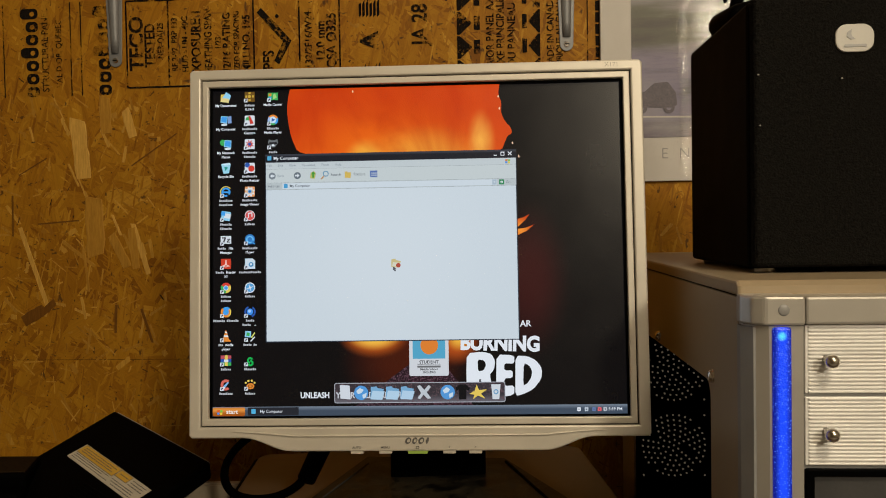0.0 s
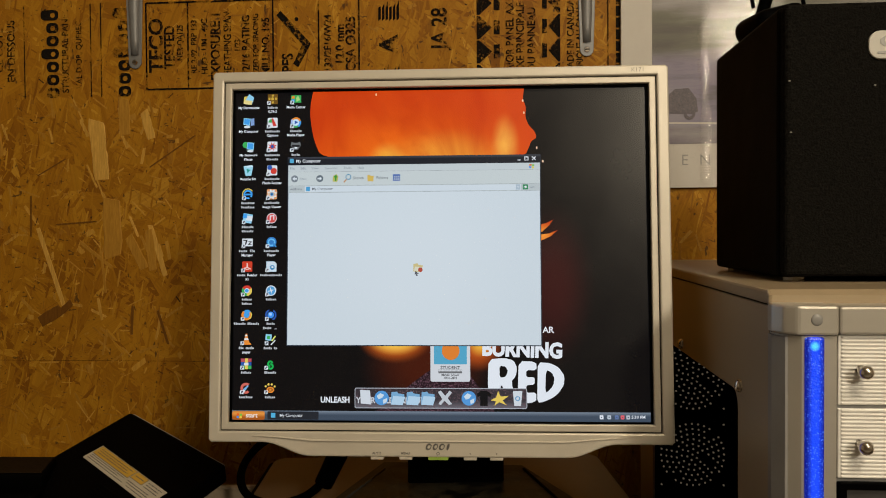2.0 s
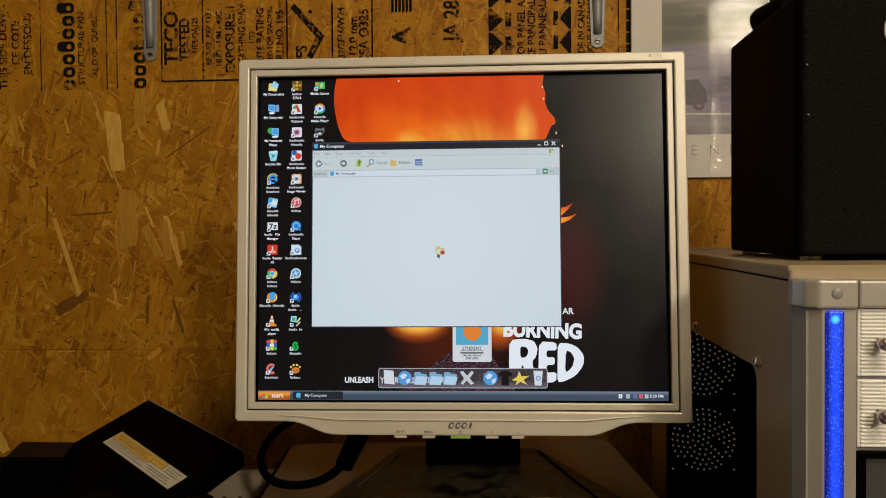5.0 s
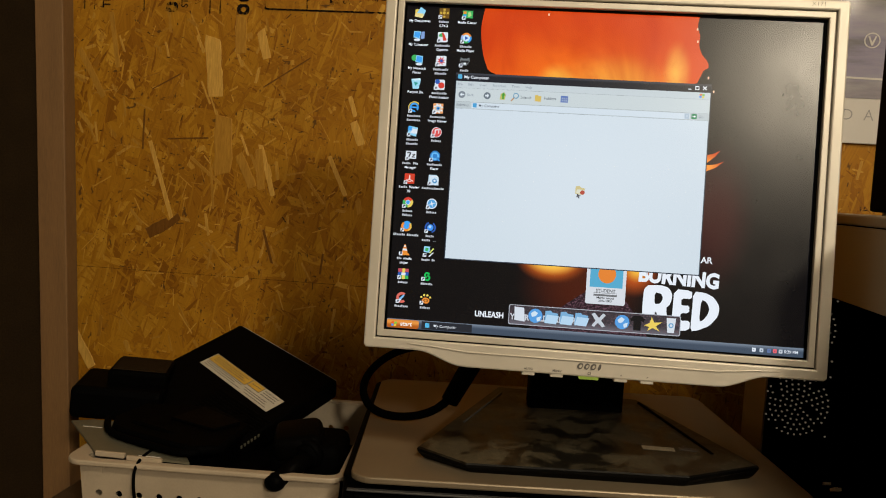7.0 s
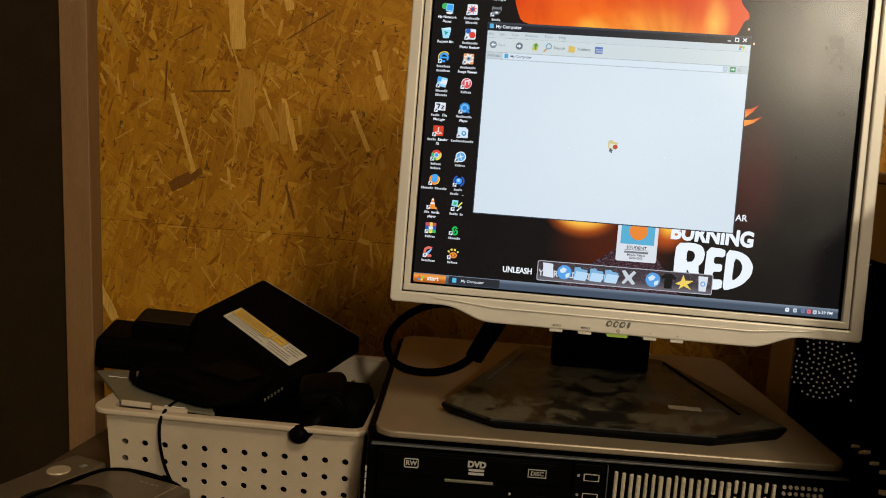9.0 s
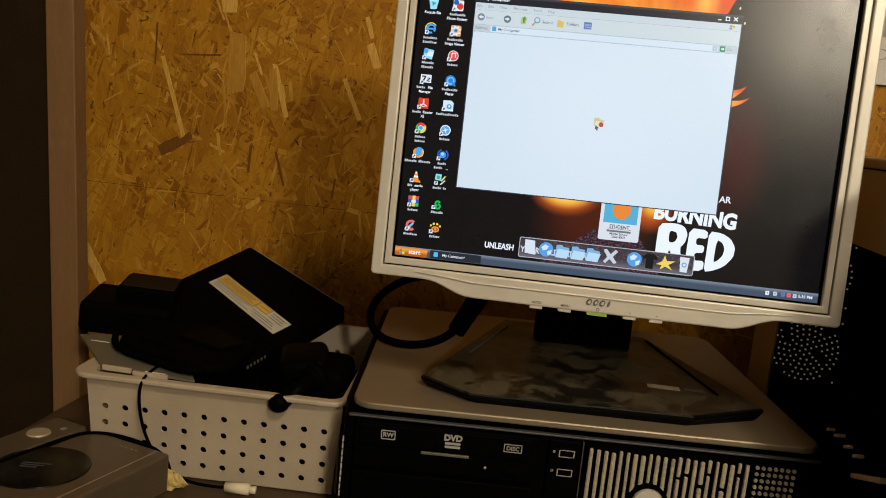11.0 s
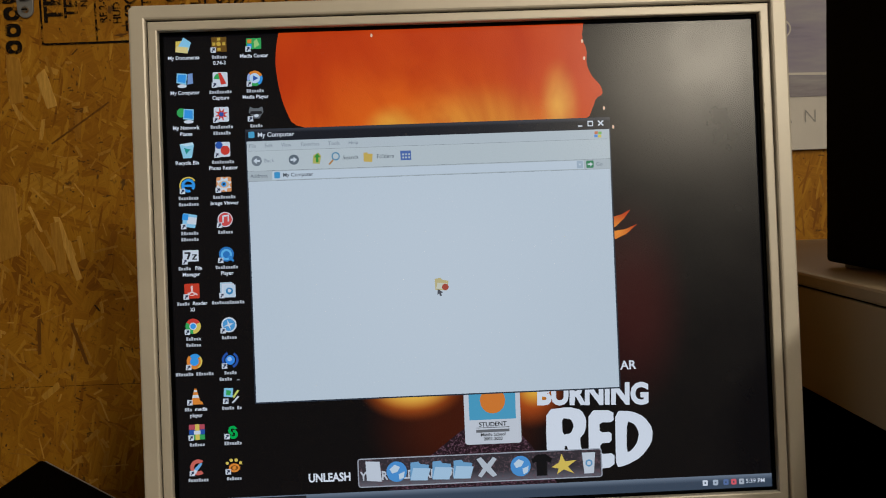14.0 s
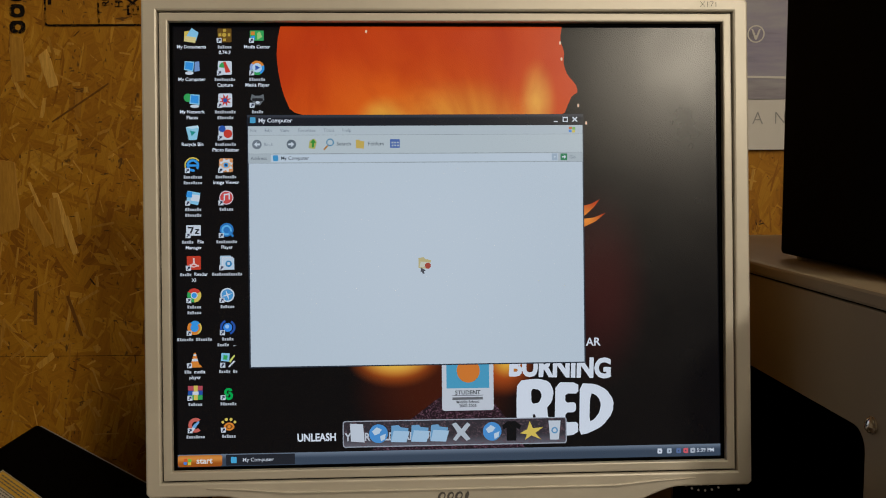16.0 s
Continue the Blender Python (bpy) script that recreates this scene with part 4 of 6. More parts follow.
# flames at the top
flame = picture("lit_flames", (0.68, 0.062, 0.003), (
    ((0.150, 0, 0.185), 0.02, 0.085, (0.92, 0.165, 0.006), (0.7, 1, 1)),
    ((0.165, 0, 0.205), 0.005, 0.040, (0.98, 0.36, 0.03), (0.8, 1, 1.1)),
    ((0.224, 0, 0.222), 0.001, 0.020, (1.0, 0.44, 0.06), (1.5, 1, 0.65)),
    ((0.185, 0, 0.208), 0.002, 0.034, (1.0, 0.42, 0.04), (0.8, 1, 1)),
    ((0.128, 0, 0.210), 0.002, 0.020, (1.0, 0.50, 0.05), (1, 1, 1))), (7.0, (3.4, 1, 1.5), (0.56, 0.036, 0.002), 0.40, 0.80))
edge = [(66.5, 271.6), (65.5, 271.4), (63.6, 262), (62.8, 252), (64.0, 241), (66.5, 229), (72.5, 215), (120, 213), (180, 213), (240, 214), (243.5, 222), (245.5, 227), (249.5, 229), (248.5, 234), (243.0, 240), (240.5, 247), (241.2, 255), (238.4, 262), (240.0, 271.4), (239.0, 271.6)]
show("flame_picture", [soft(edge, 2)], 1, flame, "orange flames")
for k, (x, z) in enumerate(((238.6, 260), (239.4, 250), (249.6, 221), (254.5, 210), (118, 267))):
    show("spark", [ring(x, z, 0.7, 6, 1.2)], 2, light(0.9, 0.6, 0.4))
ember = picture("lit_ember", (0.60, 0.06, 0.006), (((0.254, 0, 0.150), 0.0, 0.012, (0.95, 0.30, 0.03), (1, 1, 1)),))
show("flame_tongue", [[(251, 158), (257, 159.5), (262.5, 162.2), (259, 157.5), (254, 153), (251, 151)]], 1, ember)
show("flame_tongue", [[(251, 150), (259, 151), (266.2, 153.8), (260, 148.5), (251, 144.5)]], 1, ember)
road = picture("lit_road", (0.020, 0.009, 0.013), (), (900.0, (1, 1, 1), (0.16, 0.075, 0.10), 0.52, 0.62))
show("road_picture", [[(118, 8), (158, 38), (170, 46), (186, 46), (200, 30), (214, 8)]], 1, road)
# title lettering
WHITE = light(0.80, 0.82, 0.84)
show_words("BURNING", 236.5, 57.0, 16.6, 2, WHITE, 0.78, 0.88, turn=-2)


for letter in (
        ([(209.5, 49.6), (222.5, 50.8), (229.6, 48.8), (232.4, 43.0), (231.2, 36.0), (227.4, 31.8), (232.4, 14.8), (224.4, 14.4), (220.6, 28.6), (219.0, 28.6), (218.6, 14.8), (209.4, 15.4), (208.8, 33.0)], [(218.2, 44.6), (223.4, 43.8), (225.0, 40.0), (223.0, 35.6), (218.3, 35.0)]),
        ([(233.6, 48.4), (247.8, 47.8), (247.9, 40.9), (239.6, 41.2), (239.6, 35.4), (246.4, 35.6), (246.2, 29.4), (239.6, 29.2), (239.5, 23.0), (247.7, 23.4), (247.2, 15.4), (232.8, 14.2), (233.0, 30.0)],),
        ([(248.9, 47.4), (258.5, 46.8), (265.5, 43.4), (270.2, 36.5), (269.4, 28.5), (263.0, 20.4), (254.0, 16.0), (248.2, 15.0), (248.5, 30.0)], [(255.4, 41.4), (259.8, 39.4), (262.2, 34.5), (261.0, 28.8), (257.6, 24.6), (254.6, 23.2)])):
    show("title_letter", [soft(o, 1) for o in letter], 2, WHITE)
show_words("AR", 257.5, 73.0, 7.0, 2, WHITE, 0.15)
show_words("UNLEASH", 85.0, 16.6, 6.6, 2, WHITE, 0.22, 0.84)
show_words("YOUR WILD FIRE SIDE", 102.5, 16.4, 6.6, 4.6, light(0.60, 0.61, 0.63), 0.22, 0.84, "LEFT")
# student card
show("card", [rounded(162.6, 194.7, 31.7, 64, 1.6)], 2, light(0.66, 0.67, 0.68))
show("card_photo", [rect(165.4, 192.0, 45.6, 62)], 3, light(0.10, 0.38, 0.55))
show("card_blob", [ring(179, 56.5, 7.2, 20, 7.5)], 4, light(0.75, 0.22, 0.03))
show_words("STUDENT", 178.6, 42.8, 3.6, 3, light(0.02, 0.02, 0.02), 0.06)
show("card_rule", [rect(169, 188, 40.9, 41.2)], 3, light(0.05, 0.05, 0.05))
show("card_bar", [rect(169, 188, 38.4, 40.0)], 3, light(0.16, 0.16, 0.16))
show_words("Middle School", 178.6, 37.0, 2.5, 3, light(0.03, 0.03, 0.03), 0.05)
show_words("2002-2003", 178.6, 34.6, 2.5, 3, light(0.03, 0.03, 0.03), 0.05)
# taskbar
bar = picture("lit_taskbar", (0.055, 0.075, 0.105), (((0.169, 0, 0.0085), 0.0, 0.0045, (0.20, 0.24, 0.29), (0.0, 1, 1)),))
show("taskbar", [rect(0.3, 337.7, 0.3, 7.8)], 2, bar)
orange = picture("lit_start_button", (0.42, 0.10, 0.008), (((0.013, 0, 0.0055), 0.0, 0.0035, (0.80, 0.30, 0.05), (0.0, 1, 1)),))
show("start_button", [rounded(0.4, 27.2, 0.4, 7.4, 1.5)], 3, orange)
show_words("start", 16.5, 3.9, 5.2, 4, light(0.85, 0.78, 0.70), 0.12)
for x, z, c in ((5.2, 4.6, (0.75, 0.10, 0.02)), (7.6, 4.4, (0.20, 0.55, 0.05)), (5.0, 2.6, (0.08, 0.25, 0.75)), (7.4, 2.4, (0.80, 0.60, 0.05))):
    show("start_mark", [rounded(x - 1.0, x + 1.0, z - 0.85, z + 0.85, 0.3)], 4, light(*c))
show("task_button", [rounded(29.5, 71.5, 0.7, 7.3, 0.5)], 3, light(0.020, 0.022, 0.028))
show_words("My Computer", 49, 4.0, 3.3, 4, light(0.72, 0.74, 0.76), 0.03)
show("task_icon", [rounded(32.5, 36, 2.2, 6, 0.5)], 4, light(0.10, 0.45, 0.70))
show_words("5:39 PM", 328, 4.0, 3.4, 4, light(0.80, 0.82, 0.85), 0.03)
for x, c in ((299, (0.75, 0.77, 0.8)), (305, (0.5, 0.55, 0.6)), (311, (0.12, 0.18, 0.35)), (315.5, (0.75, 0.12, 0.14)), (320, (0.5, 0.52, 0.55))):
    show("tray_icon", [rounded(x - 1.5, x + 1.5, 2.4, 5.6, 0.7), rounded(x - 0.4, x + 0.4, 3.5, 4.4, 0.2)], 4, light(*c))
# dock of folders
show("dock_edge", [rounded(101, 240.2, 10.2, 26.6, 1.6), rounded(101.6, 239.6, 10.8, 26.0, 1.2)], 4, light(0.42, 0.43, 0.46))
dock = picture("lit_dock", (0.040, 0.033, 0.038), (((0.170, 0, 0.008), 0.0, 0.010, (0.17, 0.16, 0.18), (0.0, 1, 1)),), (700.0, (1, 1, 1), (0.13, 0.08, 0.09), 0.52, 0.66))
show("dock_bar", [rounded(101.6, 239.6, 10.8, 26.0, 1.2)], 3, dock)


def folder(x):
    show("dock_icon", [[(x - 5.5, 13.5), (x + 4.2, 13.0), (x + 5.5, 21.5), (x + 0.5, 22.2), (x - 0.5, 23.6), (x - 5.0, 23.2)]], 5, light(0.20, 0.40, 0.60))
    show("dock_icon_flap", [[(x - 5.3, 13.2), (x + 4.2, 12.8), (x + 6.2, 19.5), (x - 3.6, 20.2)]], 6, light(0.46, 0.63, 0.76))


def globe(x):
    show("dock_icon", [ring(x, 18.5, 5.8, 24)], 5, light(0.10, 0.32, 0.66))
    show("dock_icon_land", [[(x - 4, 20), (x - 1, 22.5), (x + 2, 21), (x + 0.5, 18.5), (x - 2.5, 17.5)], [(x + 1, 17), (x + 4.5, 18.5), (x + 4, 15), (x + 1.5, 13.8)]], 6, light(0.62, 0.72, 0.78))


show("dock_icon", [[(106, 14), (114.5, 13.2), (113.5, 24.5), (105.5, 25)]], 5, light(0.66, 0.69, 0.72))
globe(123)
for x in (136, 148.5, 160.5):
    folder(x)
show("dock_icon", [[(169, 14), (172, 18), (168.5, 23.5), (171, 24.5), (174.5, 20.5), (178, 24.5), (180, 23), (176.5, 18.5), (180, 14), (177.5, 13), (174, 16.5), (171, 13)]], 5, light(0.55, 0.58, 0.60))
globe(193.5)
show("dock_icon", [[(202.6, 12.5), (208.6, 12.5), (208.6, 20.5), (210.8, 19.5), (211.6, 22), (208.2, 24.6), (203.2, 24.6), (199.8, 22), (200.6, 19.5), (202.6, 20.5)]], 5, light(0.006, 0.006, 0.007))
show("dock_icon", [[(211, 17), (215.5, 19.5), (217, 24.5), (219, 20), (225.5, 20.5), (220.5, 17), (224, 13), (218, 15.5), (214, 12.8), (215.2, 16.2)]], 5, light(0.80, 0.58, 0.10))
show("dock_icon", [[(228.8, 24.5), (236.4, 24.5), (235.2, 12.6), (229.8, 12.6)]], 5, light(0.66, 0.69, 0.71))
show("dock_icon_mark", [ring(232.6, 18.5, 2.1, 10), ring(232.6, 18.5, 1.2, 10)], 6, light(0.15, 0.35, 0.55))

# desktop icons: flat shapes round each icon's middle, in millimetres; a number in a label is a word kept as bars
PALE, SKY, BLUE, NAVY, RED, GREEN, GOLD, ORANGE, INKY = (0.72, 0.75, 0.77), (0.30, 0.62, 0.80), (0.06, 0.34, 0.78), (0.03, 0.10, 0.40), (0.66, 0.05, 0.03), (0.06, 0.42, 0.10), (0.78, 0.58, 0.10), (0.80, 0.26, 0.03), (0.02, 0.02, 0.022)
TILE = rounded(-4.2, 4.2, -4.2, 4.2, 0.9, 3)


def wedge(r, a0, a1, n=10):
    return [(0, 0)] + [(r * math.cos(radians(a0 + (a1 - a0) * k / n)), r * math.sin(radians(a0 + (a1 - a0) * k / n))) for k in range(n + 1)]


def arc(r, wide, a0, a1, n=14):
    turn = [radians(a0 + (a1 - a0) * k / n) for k in range(n + 1)]
    return [(r * math.cos(a), r * math.sin(a)) for a in turn] + [((r - wide) * math.cos(a), (r - wide) * math.sin(a)) for a in turn[::-1]]


def star(r, inner, n):
    return [((r if k % 2 == 0 else inner) * math.cos(math.pi * k / n + 0.3), (r if k % 2 == 0 else inner) * math.sin(math.pi * k / n + 0.3)) for k in range(2 * n)]


ICONS = (
    ((("My Documents",),), ((GOLD, [(-4.6, -3.6), (2.2, -4.6), (3.6, 1.0), (0.4, 1.8), (-0.4, 2.8), (-4.2, 2.4)]), (SKY, [(-3.0, -0.5), (0.2, 4.6), (4.4, 1.6), (2.8, -3.2)]), ((0.80, 0.66, 0.26), [(-4.6, -3.6), (2.2, -4.6), (3.0, -1.2), (-3.6, -0.4)]))),
    ((("My Computer",),), ((SKY, [(-4.6, -1.2), (0.8, -2.4), (1.6, 3.8), (-4.2, 4.2)]), (BLUE, [(-4.0, -0.5), (0.4, -1.5), (1.0, 3.1), (-3.7, 3.5)]), ((0.22, 0.34, 0.60), [(1.6, -2.4), (4.8, -1.8), (4.6, 4.0), (1.9, 3.6)]), (PALE, ring(-1.4, -3.2, 2.6, 14, 1.1)))),
    ((("My Network",), ("Places",)), ((GREEN, ring(-2.4, 1.6, 2.6, 16)), (SKY, [(-1.6, -2.0), (4.4, -2.8), (4.6, 3.4), (-1.0, 3.8)]), (BLUE, [(-1.0, -1.3), (3.9, -2.0), (4.0, 2.7), (-0.5, 3.1)]), (PALE, ring(1.6, -3.6, 2.8, 14, 1.0)))),
    ((("Recycle Bin",),), (((0.34, 0.66, 0.78), [(-4.0, 3.4), (3.4, 4.4), (4.0, 3.0), (2.6, -4.2), (-2.2, -4.4)]), ((0.62, 0.80, 0.86), [(-4.2, 3.6), (-0.4, 2.4), (4.0, 3.2), (3.2, 4.6)]), ((0.03, 0.32, 0.26), star(2.2, 1.0, 3)))),
    (((8,), (8,)), ((BLUE, arc(3.9, 1.5, -40, 290)), (BLUE, rect(-2.8, 3.2, -0.7, 0.6)), (GOLD, arc(5.0, 0.8, 35, 200)))),
    (((7,), (7,)), ((SKY, [(-4.2, -3.0), (3.0, -4.4), (4.4, 3.0), (-3.2, 4.4)]), (PALE, [(-1.6, -1.6), (3.6, -2.4), (4.2, 1.6), (-1.2, 2.2)]), (BLUE, [(-4.2, 0.6), (-0.8, 0.2), (-0.4, 3.6), (-3.6, 4.0)]))),
    (((5, "File"), ("Manager",)), ((PALE, rect(-4.4, 4.4, -3.2, 3.2)), (INKY, [(-3.4, 2.2), (0.0, 2.2), (0.0, 1.2), (-1.4, -2.2), (-2.6, -2.2), (-1.2, 1.2), (-3.4, 1.2)]), (INKY, [(0.9, 0.8), (3.5, 0.8), (3.5, 0.2), (1.9, -1.6), (3.5, -1.6), (3.5, -2.2), (0.8, -2.2), (0.8, -1.6), (2.4, 0.2), (0.9, 0.2)]))),
    (((5, "Reader"), ("XI",)), (((0.62, 0.05, 0.02), rounded(-4.2, 4.2, -4.2, 4.2, 0.5, 2)), ((0.85, 0.62, 0.56), arc(2.8, 0.6, 200, 330)), ((0.85, 0.62, 0.56), [(-0.5, 3.0), (0.5, 3.0), (0.6, -0.4), (3.2, -1.8), (2.8, -2.5), (0.0, -1.0), (-2.8, -2.6), (-3.1, -1.9), (-0.5, -0.2)]))),
    (((6,), (6,)), ((RED, wedge(4.3, 30, 150)), (GREEN, wedge(4.3, 150, 270)), (GOLD, wedge(4.3, 270, 390)), (PALE, ring(0, 0, 2.1, 16)), (BLUE, ring(0, 0, 1.6, 16)))),
    (((7, 7),), ((BLUE, ring(0.3, 0.6, 3.7, 20)), (ORANGE, arc(4.4, 1.9, 130, 400)), (GOLD, arc(4.4, 0.8, 300, 400)))),
    (((3, "media"), ("player",)), ((ORANGE, [(-4.2, -4.4), (4.2, -4.4), (3.4, -2.8), (-3.4, -2.8)]), (ORANGE, [(-2.6, -2.8), (2.6, -2.8), (0.5, 4.6), (-0.5, 4.6)]), (PALE, [(-2.0, -0.6), (2.0, -0.6), (1.5, 1.0), (-1.5, 1.0)]), (PALE, [(-1.0, 2.6), (1.0, 2.6), (0.7, 3.8), (-0.7, 3.8)]))),
    (((6,),), (((0.50, 0.08, 0.10), rect(-4.4, 4.4, 1.4, 4.2)), (NAVY, rect(-4.4, 4.4, -1.4, 1.3)), (GREEN, rect(-4.4, 4.4, -4.2, -1.5)), (GOLD, rect(-0.9, 1.5, -4.4, 4.4)), (PALE, rect(-1.6, 2.0, -1.3, 0.8)))),
    (((8,),), (((0.66, 0.14, 0.10), arc(4.5, 2.2, 50, 310)), ((0.20, 0.45, 0.72), [(-3.0, -3.6), (-0.6, -2.2), (2.4, 1.8), (1.6, 2.6), (-1.8, -0.4)]), (PALE, [(-3.6, -4.2), (-1.2, -3.4), (-0.4, -1.8), (-2.2, -1.2)]))))
ICONS_2 = (
    (((6,), ("0.74-3",)), (((0.16, 0.08, 0.012), rect(-4.2, 4.2, -4.2, 4.2)), ((0.62, 0.40, 0.05), ring(-0.2, 0.3, 1.3, 10)), ((0.62, 0.40, 0.05), rect(-3.6, -2.0, -0.6, 1.2)), ((0.62, 0.40, 0.05), rect(2.0, 3.6, -0.6, 1.2)), ((0.62, 0.40, 0.05), rect(-0.9, 0.9, 2.2, 3.8)), ((0.62, 0.40, 0.05), rect(-0.9, 0.9, -3.6, -2.0)))),
    (((9,), ("Capture",)), ((PALE, TILE), (GREEN, wedge(3.6, 95, 175)), (RED, [(-1.0, 3.6), (0.4, 3.8), (3.4, -2.6), (0.4, -3.0)]))),
    (((9,), (7,)), ((PALE, TILE), (RED, star(3.9, 1.7, 8)), (NAVY, ring(0, 0, 1.3, 12)))),
    (((9,), ("Photo Resizer",)), ((PALE, TILE), (NAVY, ring(-2.0, 2.4, 2.1, 16)), (RED, ring(1.4, -0.6, 2.6, 18)))),
    (((9,), ("Image Viewer",)), (((0.80, 0.34, 0.12), TILE), (PALE, star(4.6, 3.0, 8)), ((0.75, 0.50, 0.28), ring(0, 0, 3.1, 18, 1.9)), (BLUE, ring(0, 0.1, 1.5, 14)), (INKY, ring(0, 0.1, 0.7, 8)))),
    (((6,),), (((0.70, 0.08, 0.07), ring(0, 0, 4.3, 24)), (PALE, arc(4.3, 0.5, 0, 359)), (PALE, [(-1.6, -1.8), (-0.8, -1.8), (-0.8, 1.4), (1.4, 1.8), (1.4, -1.2), (2.2, -1.2), (2.2, 2.8), (-1.6, 2.2)]))),
    (((9,), ("Player",)), (((0.04, 0.20, 0.52), ring(0, 0.2, 4.2, 24)), ((0.16, 0.50, 0.80), arc(3.2, 1.2, -20, 300)), ((0.05, 0.25, 0.60), [(0.6, -1.2), (3.6, -4.4), (4.4, -3.4), (1.6, -0.4)]))),
    (((13,),), (((0.50, 0.64, 0.72), rect(-4.2, 2.6, -2.8, 4.2)), (PALE, rect(-3.2, 3.6, -3.6, 3.4)), ((0.62, 0.72, 0.78), rect(-2.4, 4.4, -4.4, 2.6)), ((0.05, 0.26, 0.50), ring(1.0, -0.8, 2.0, 16)), (PALE, ring(1.0, -0.6, 1.0, 10)))),
    (((6,),), ((PALE, ring(0, 0, 4.3, 24)), ((0.10, 0.36, 0.66), ring(0, 0, 3.5, 22)), (PALE, star(3.3, 0.7, 4)), (RED, [(0.3, 0.6), (-0.5, -0.2), (2.2, 2.4)]))),
    (((5,), (5, "...")), ((NAVY, arc(4.7, 1.3, 110, 240)), (NAVY, arc(4.7, 1.3, -70, 60)), ((0.06, 0.28, 0.80), ring(0, 0, 2.7, 18)), ((0.40, 0.62, 0.90), ring(-0.3, 0.6, 1.3, 10)))),
    (((5, 2),), ((SKY, [(-4.4, -0.6), (0.6, -1.2), (1.0, 4.0), (-4.0, 4.2)]), (GREEN, [(-3.0, 0.2), (-0.6, 0.0), (-0.2, 2.6), (-2.8, 3.0)]), ((0.70, 0.72, 0.15), [(0.4, -0.8), (1.4, -1.8), (4.4, 2.4), (3.6, 3.0), (1.4, 0.2)]), (PALE, [(0.0, -4.2), (0.8, -4.6), (4.4, -1.0), (3.6, -0.4)]))),
    (((7,),), (((0.02, 0.46, 0.08), arc(2.6, 1.5, 20, 270)), ((0.02, 0.46, 0.08), [(p + 0.2, q - 2.2) for p, q in arc(2.6, 1.5, -160, 95)]))),
    (((6,),), ((ORANGE, ring(0.2, -1.2, 3.2, 18, 2.5)), ((0.20, 0.07, 0.01), ring(0.2, -1.2, 2.1, 14, 1.4)), (ORANGE, ring(0.2, -1.2, 1.1, 10)), (GOLD, ring(-3.6, 1.6, 0.9, 8)), (GOLD, ring(-1.4, 3.2, 1.0, 8)), (GOLD, ring(1.4, 3.2, 1.0, 8)), (GOLD, ring(3.8, 1.6, 0.9, 8)))))
ICONS_3 = (
    ((("Media Center",),), ((GREEN, rect(-4.2, 4.2, -3.2, 3.0)), (ORANGE, rect(-3.6, -1.2, 0.2, 2.4)), (BLUE, rect(-3.6, -1.2, -2.6, -0.3)), ((0.40, 0.66, 0.20), [(0.4, -2.6), (3.4, -1.0), (1.8, 2.4), (0.2, 1.2)]))),
    (((7,), ("Media Player",)), ((ORANGE, wedge(4.4, 20, 140)), (GREEN, wedge(4.4, 200, 300)), (BLUE, wedge(4.4, -60, 20)), ((0.35, 0.45, 0.75), wedge(4.4, 140, 200)), ((0.60, 0.74, 0.86), ring(0, 0, 2.9, 20)), (NAVY, [(-1.0, -1.6), (2.0, 0.0), (-1.0, 1.6)]))),
    (((5,),), (((0.16, 0.17, 0.17), [(-4.2, 0.6), (-3.4, 3.8), (-1.4, 2.8), (1.4, 2.8), (3.6, 3.8), (4.2, 0.6), (1.6, -3.0), (-1.2, -3.0)]), (INKY, rounded(-3.4, 3.4, -0.6, 1.2, 0.8)), (PALE, ring(0.1, -1.4, 1.3, 10, 0.9)))))


def desktop_icon(x, z, lines, shapes, shortcut):
    for level, (colour, outline) in enumerate(shapes):
        show("icon_back" if level == 0 else "icon_shape", [[(x + u, z + v) for u, v in outline]], 1.2 + 0.4 * level, light(*colour))
    if shortcut:
        show("icon_arrow_box", [rect(x - 4.7, x - 1.7, z - 4.7, z - 1.7)], 4.4, light(0.70, 0.72, 0.74))
        show("icon_arrow", [[(x - 4.2, z - 4.2), (x - 3.5, z - 4.3), (x - 2.9, z - 3.2), (x - 2.3, z - 3.6), (x - 2.2, z - 2.1), (x - 3.8, z - 2.3), (x - 3.4, z - 2.8)]], 4.8, light(0.03, 0.04, 0.08))
    for k, line in enumerate(lines):
        zz = z - 7.1 - 3.5 * k
        count = sum(t if isinstance(t, int) else len(t) for t in line) + len(line) - 1
        at = x - count * 0.71
        for word in line:
            n = word if isinstance(word, int) else len(word)
            if isinstance(word, str):
                show_words(word, at + n * 0.71, zz, 2.95, 2, light(0.80, 0.82, 0.84), 0.07, 0.97)
            else:
                tall = [0.95 if j == 0 or (j * 5 + n) % 4 == 0 else 0.45 for j in range(n)]
                tagged(show("icon_label", [rect(at + 1.42 * j + 0.12, at + 1.42 * j + 1.22, zz - 0.95, zz + tall[j]) for j in range(n)], 2, light(0.50, 0.51, 0.52)), kind="stuff")
            at += (n + 1) * 1.42


for column, (x, rows) in enumerate(((11.3, ICONS), (31.4, ICONS_2), (51.0, ICONS_3))):
    for k, (lines, shapes) in enumerate(rows):
        desktop_icon(x, 264.6 - 19.9 * k, lines, shapes, not (column == 0 and k < 4))

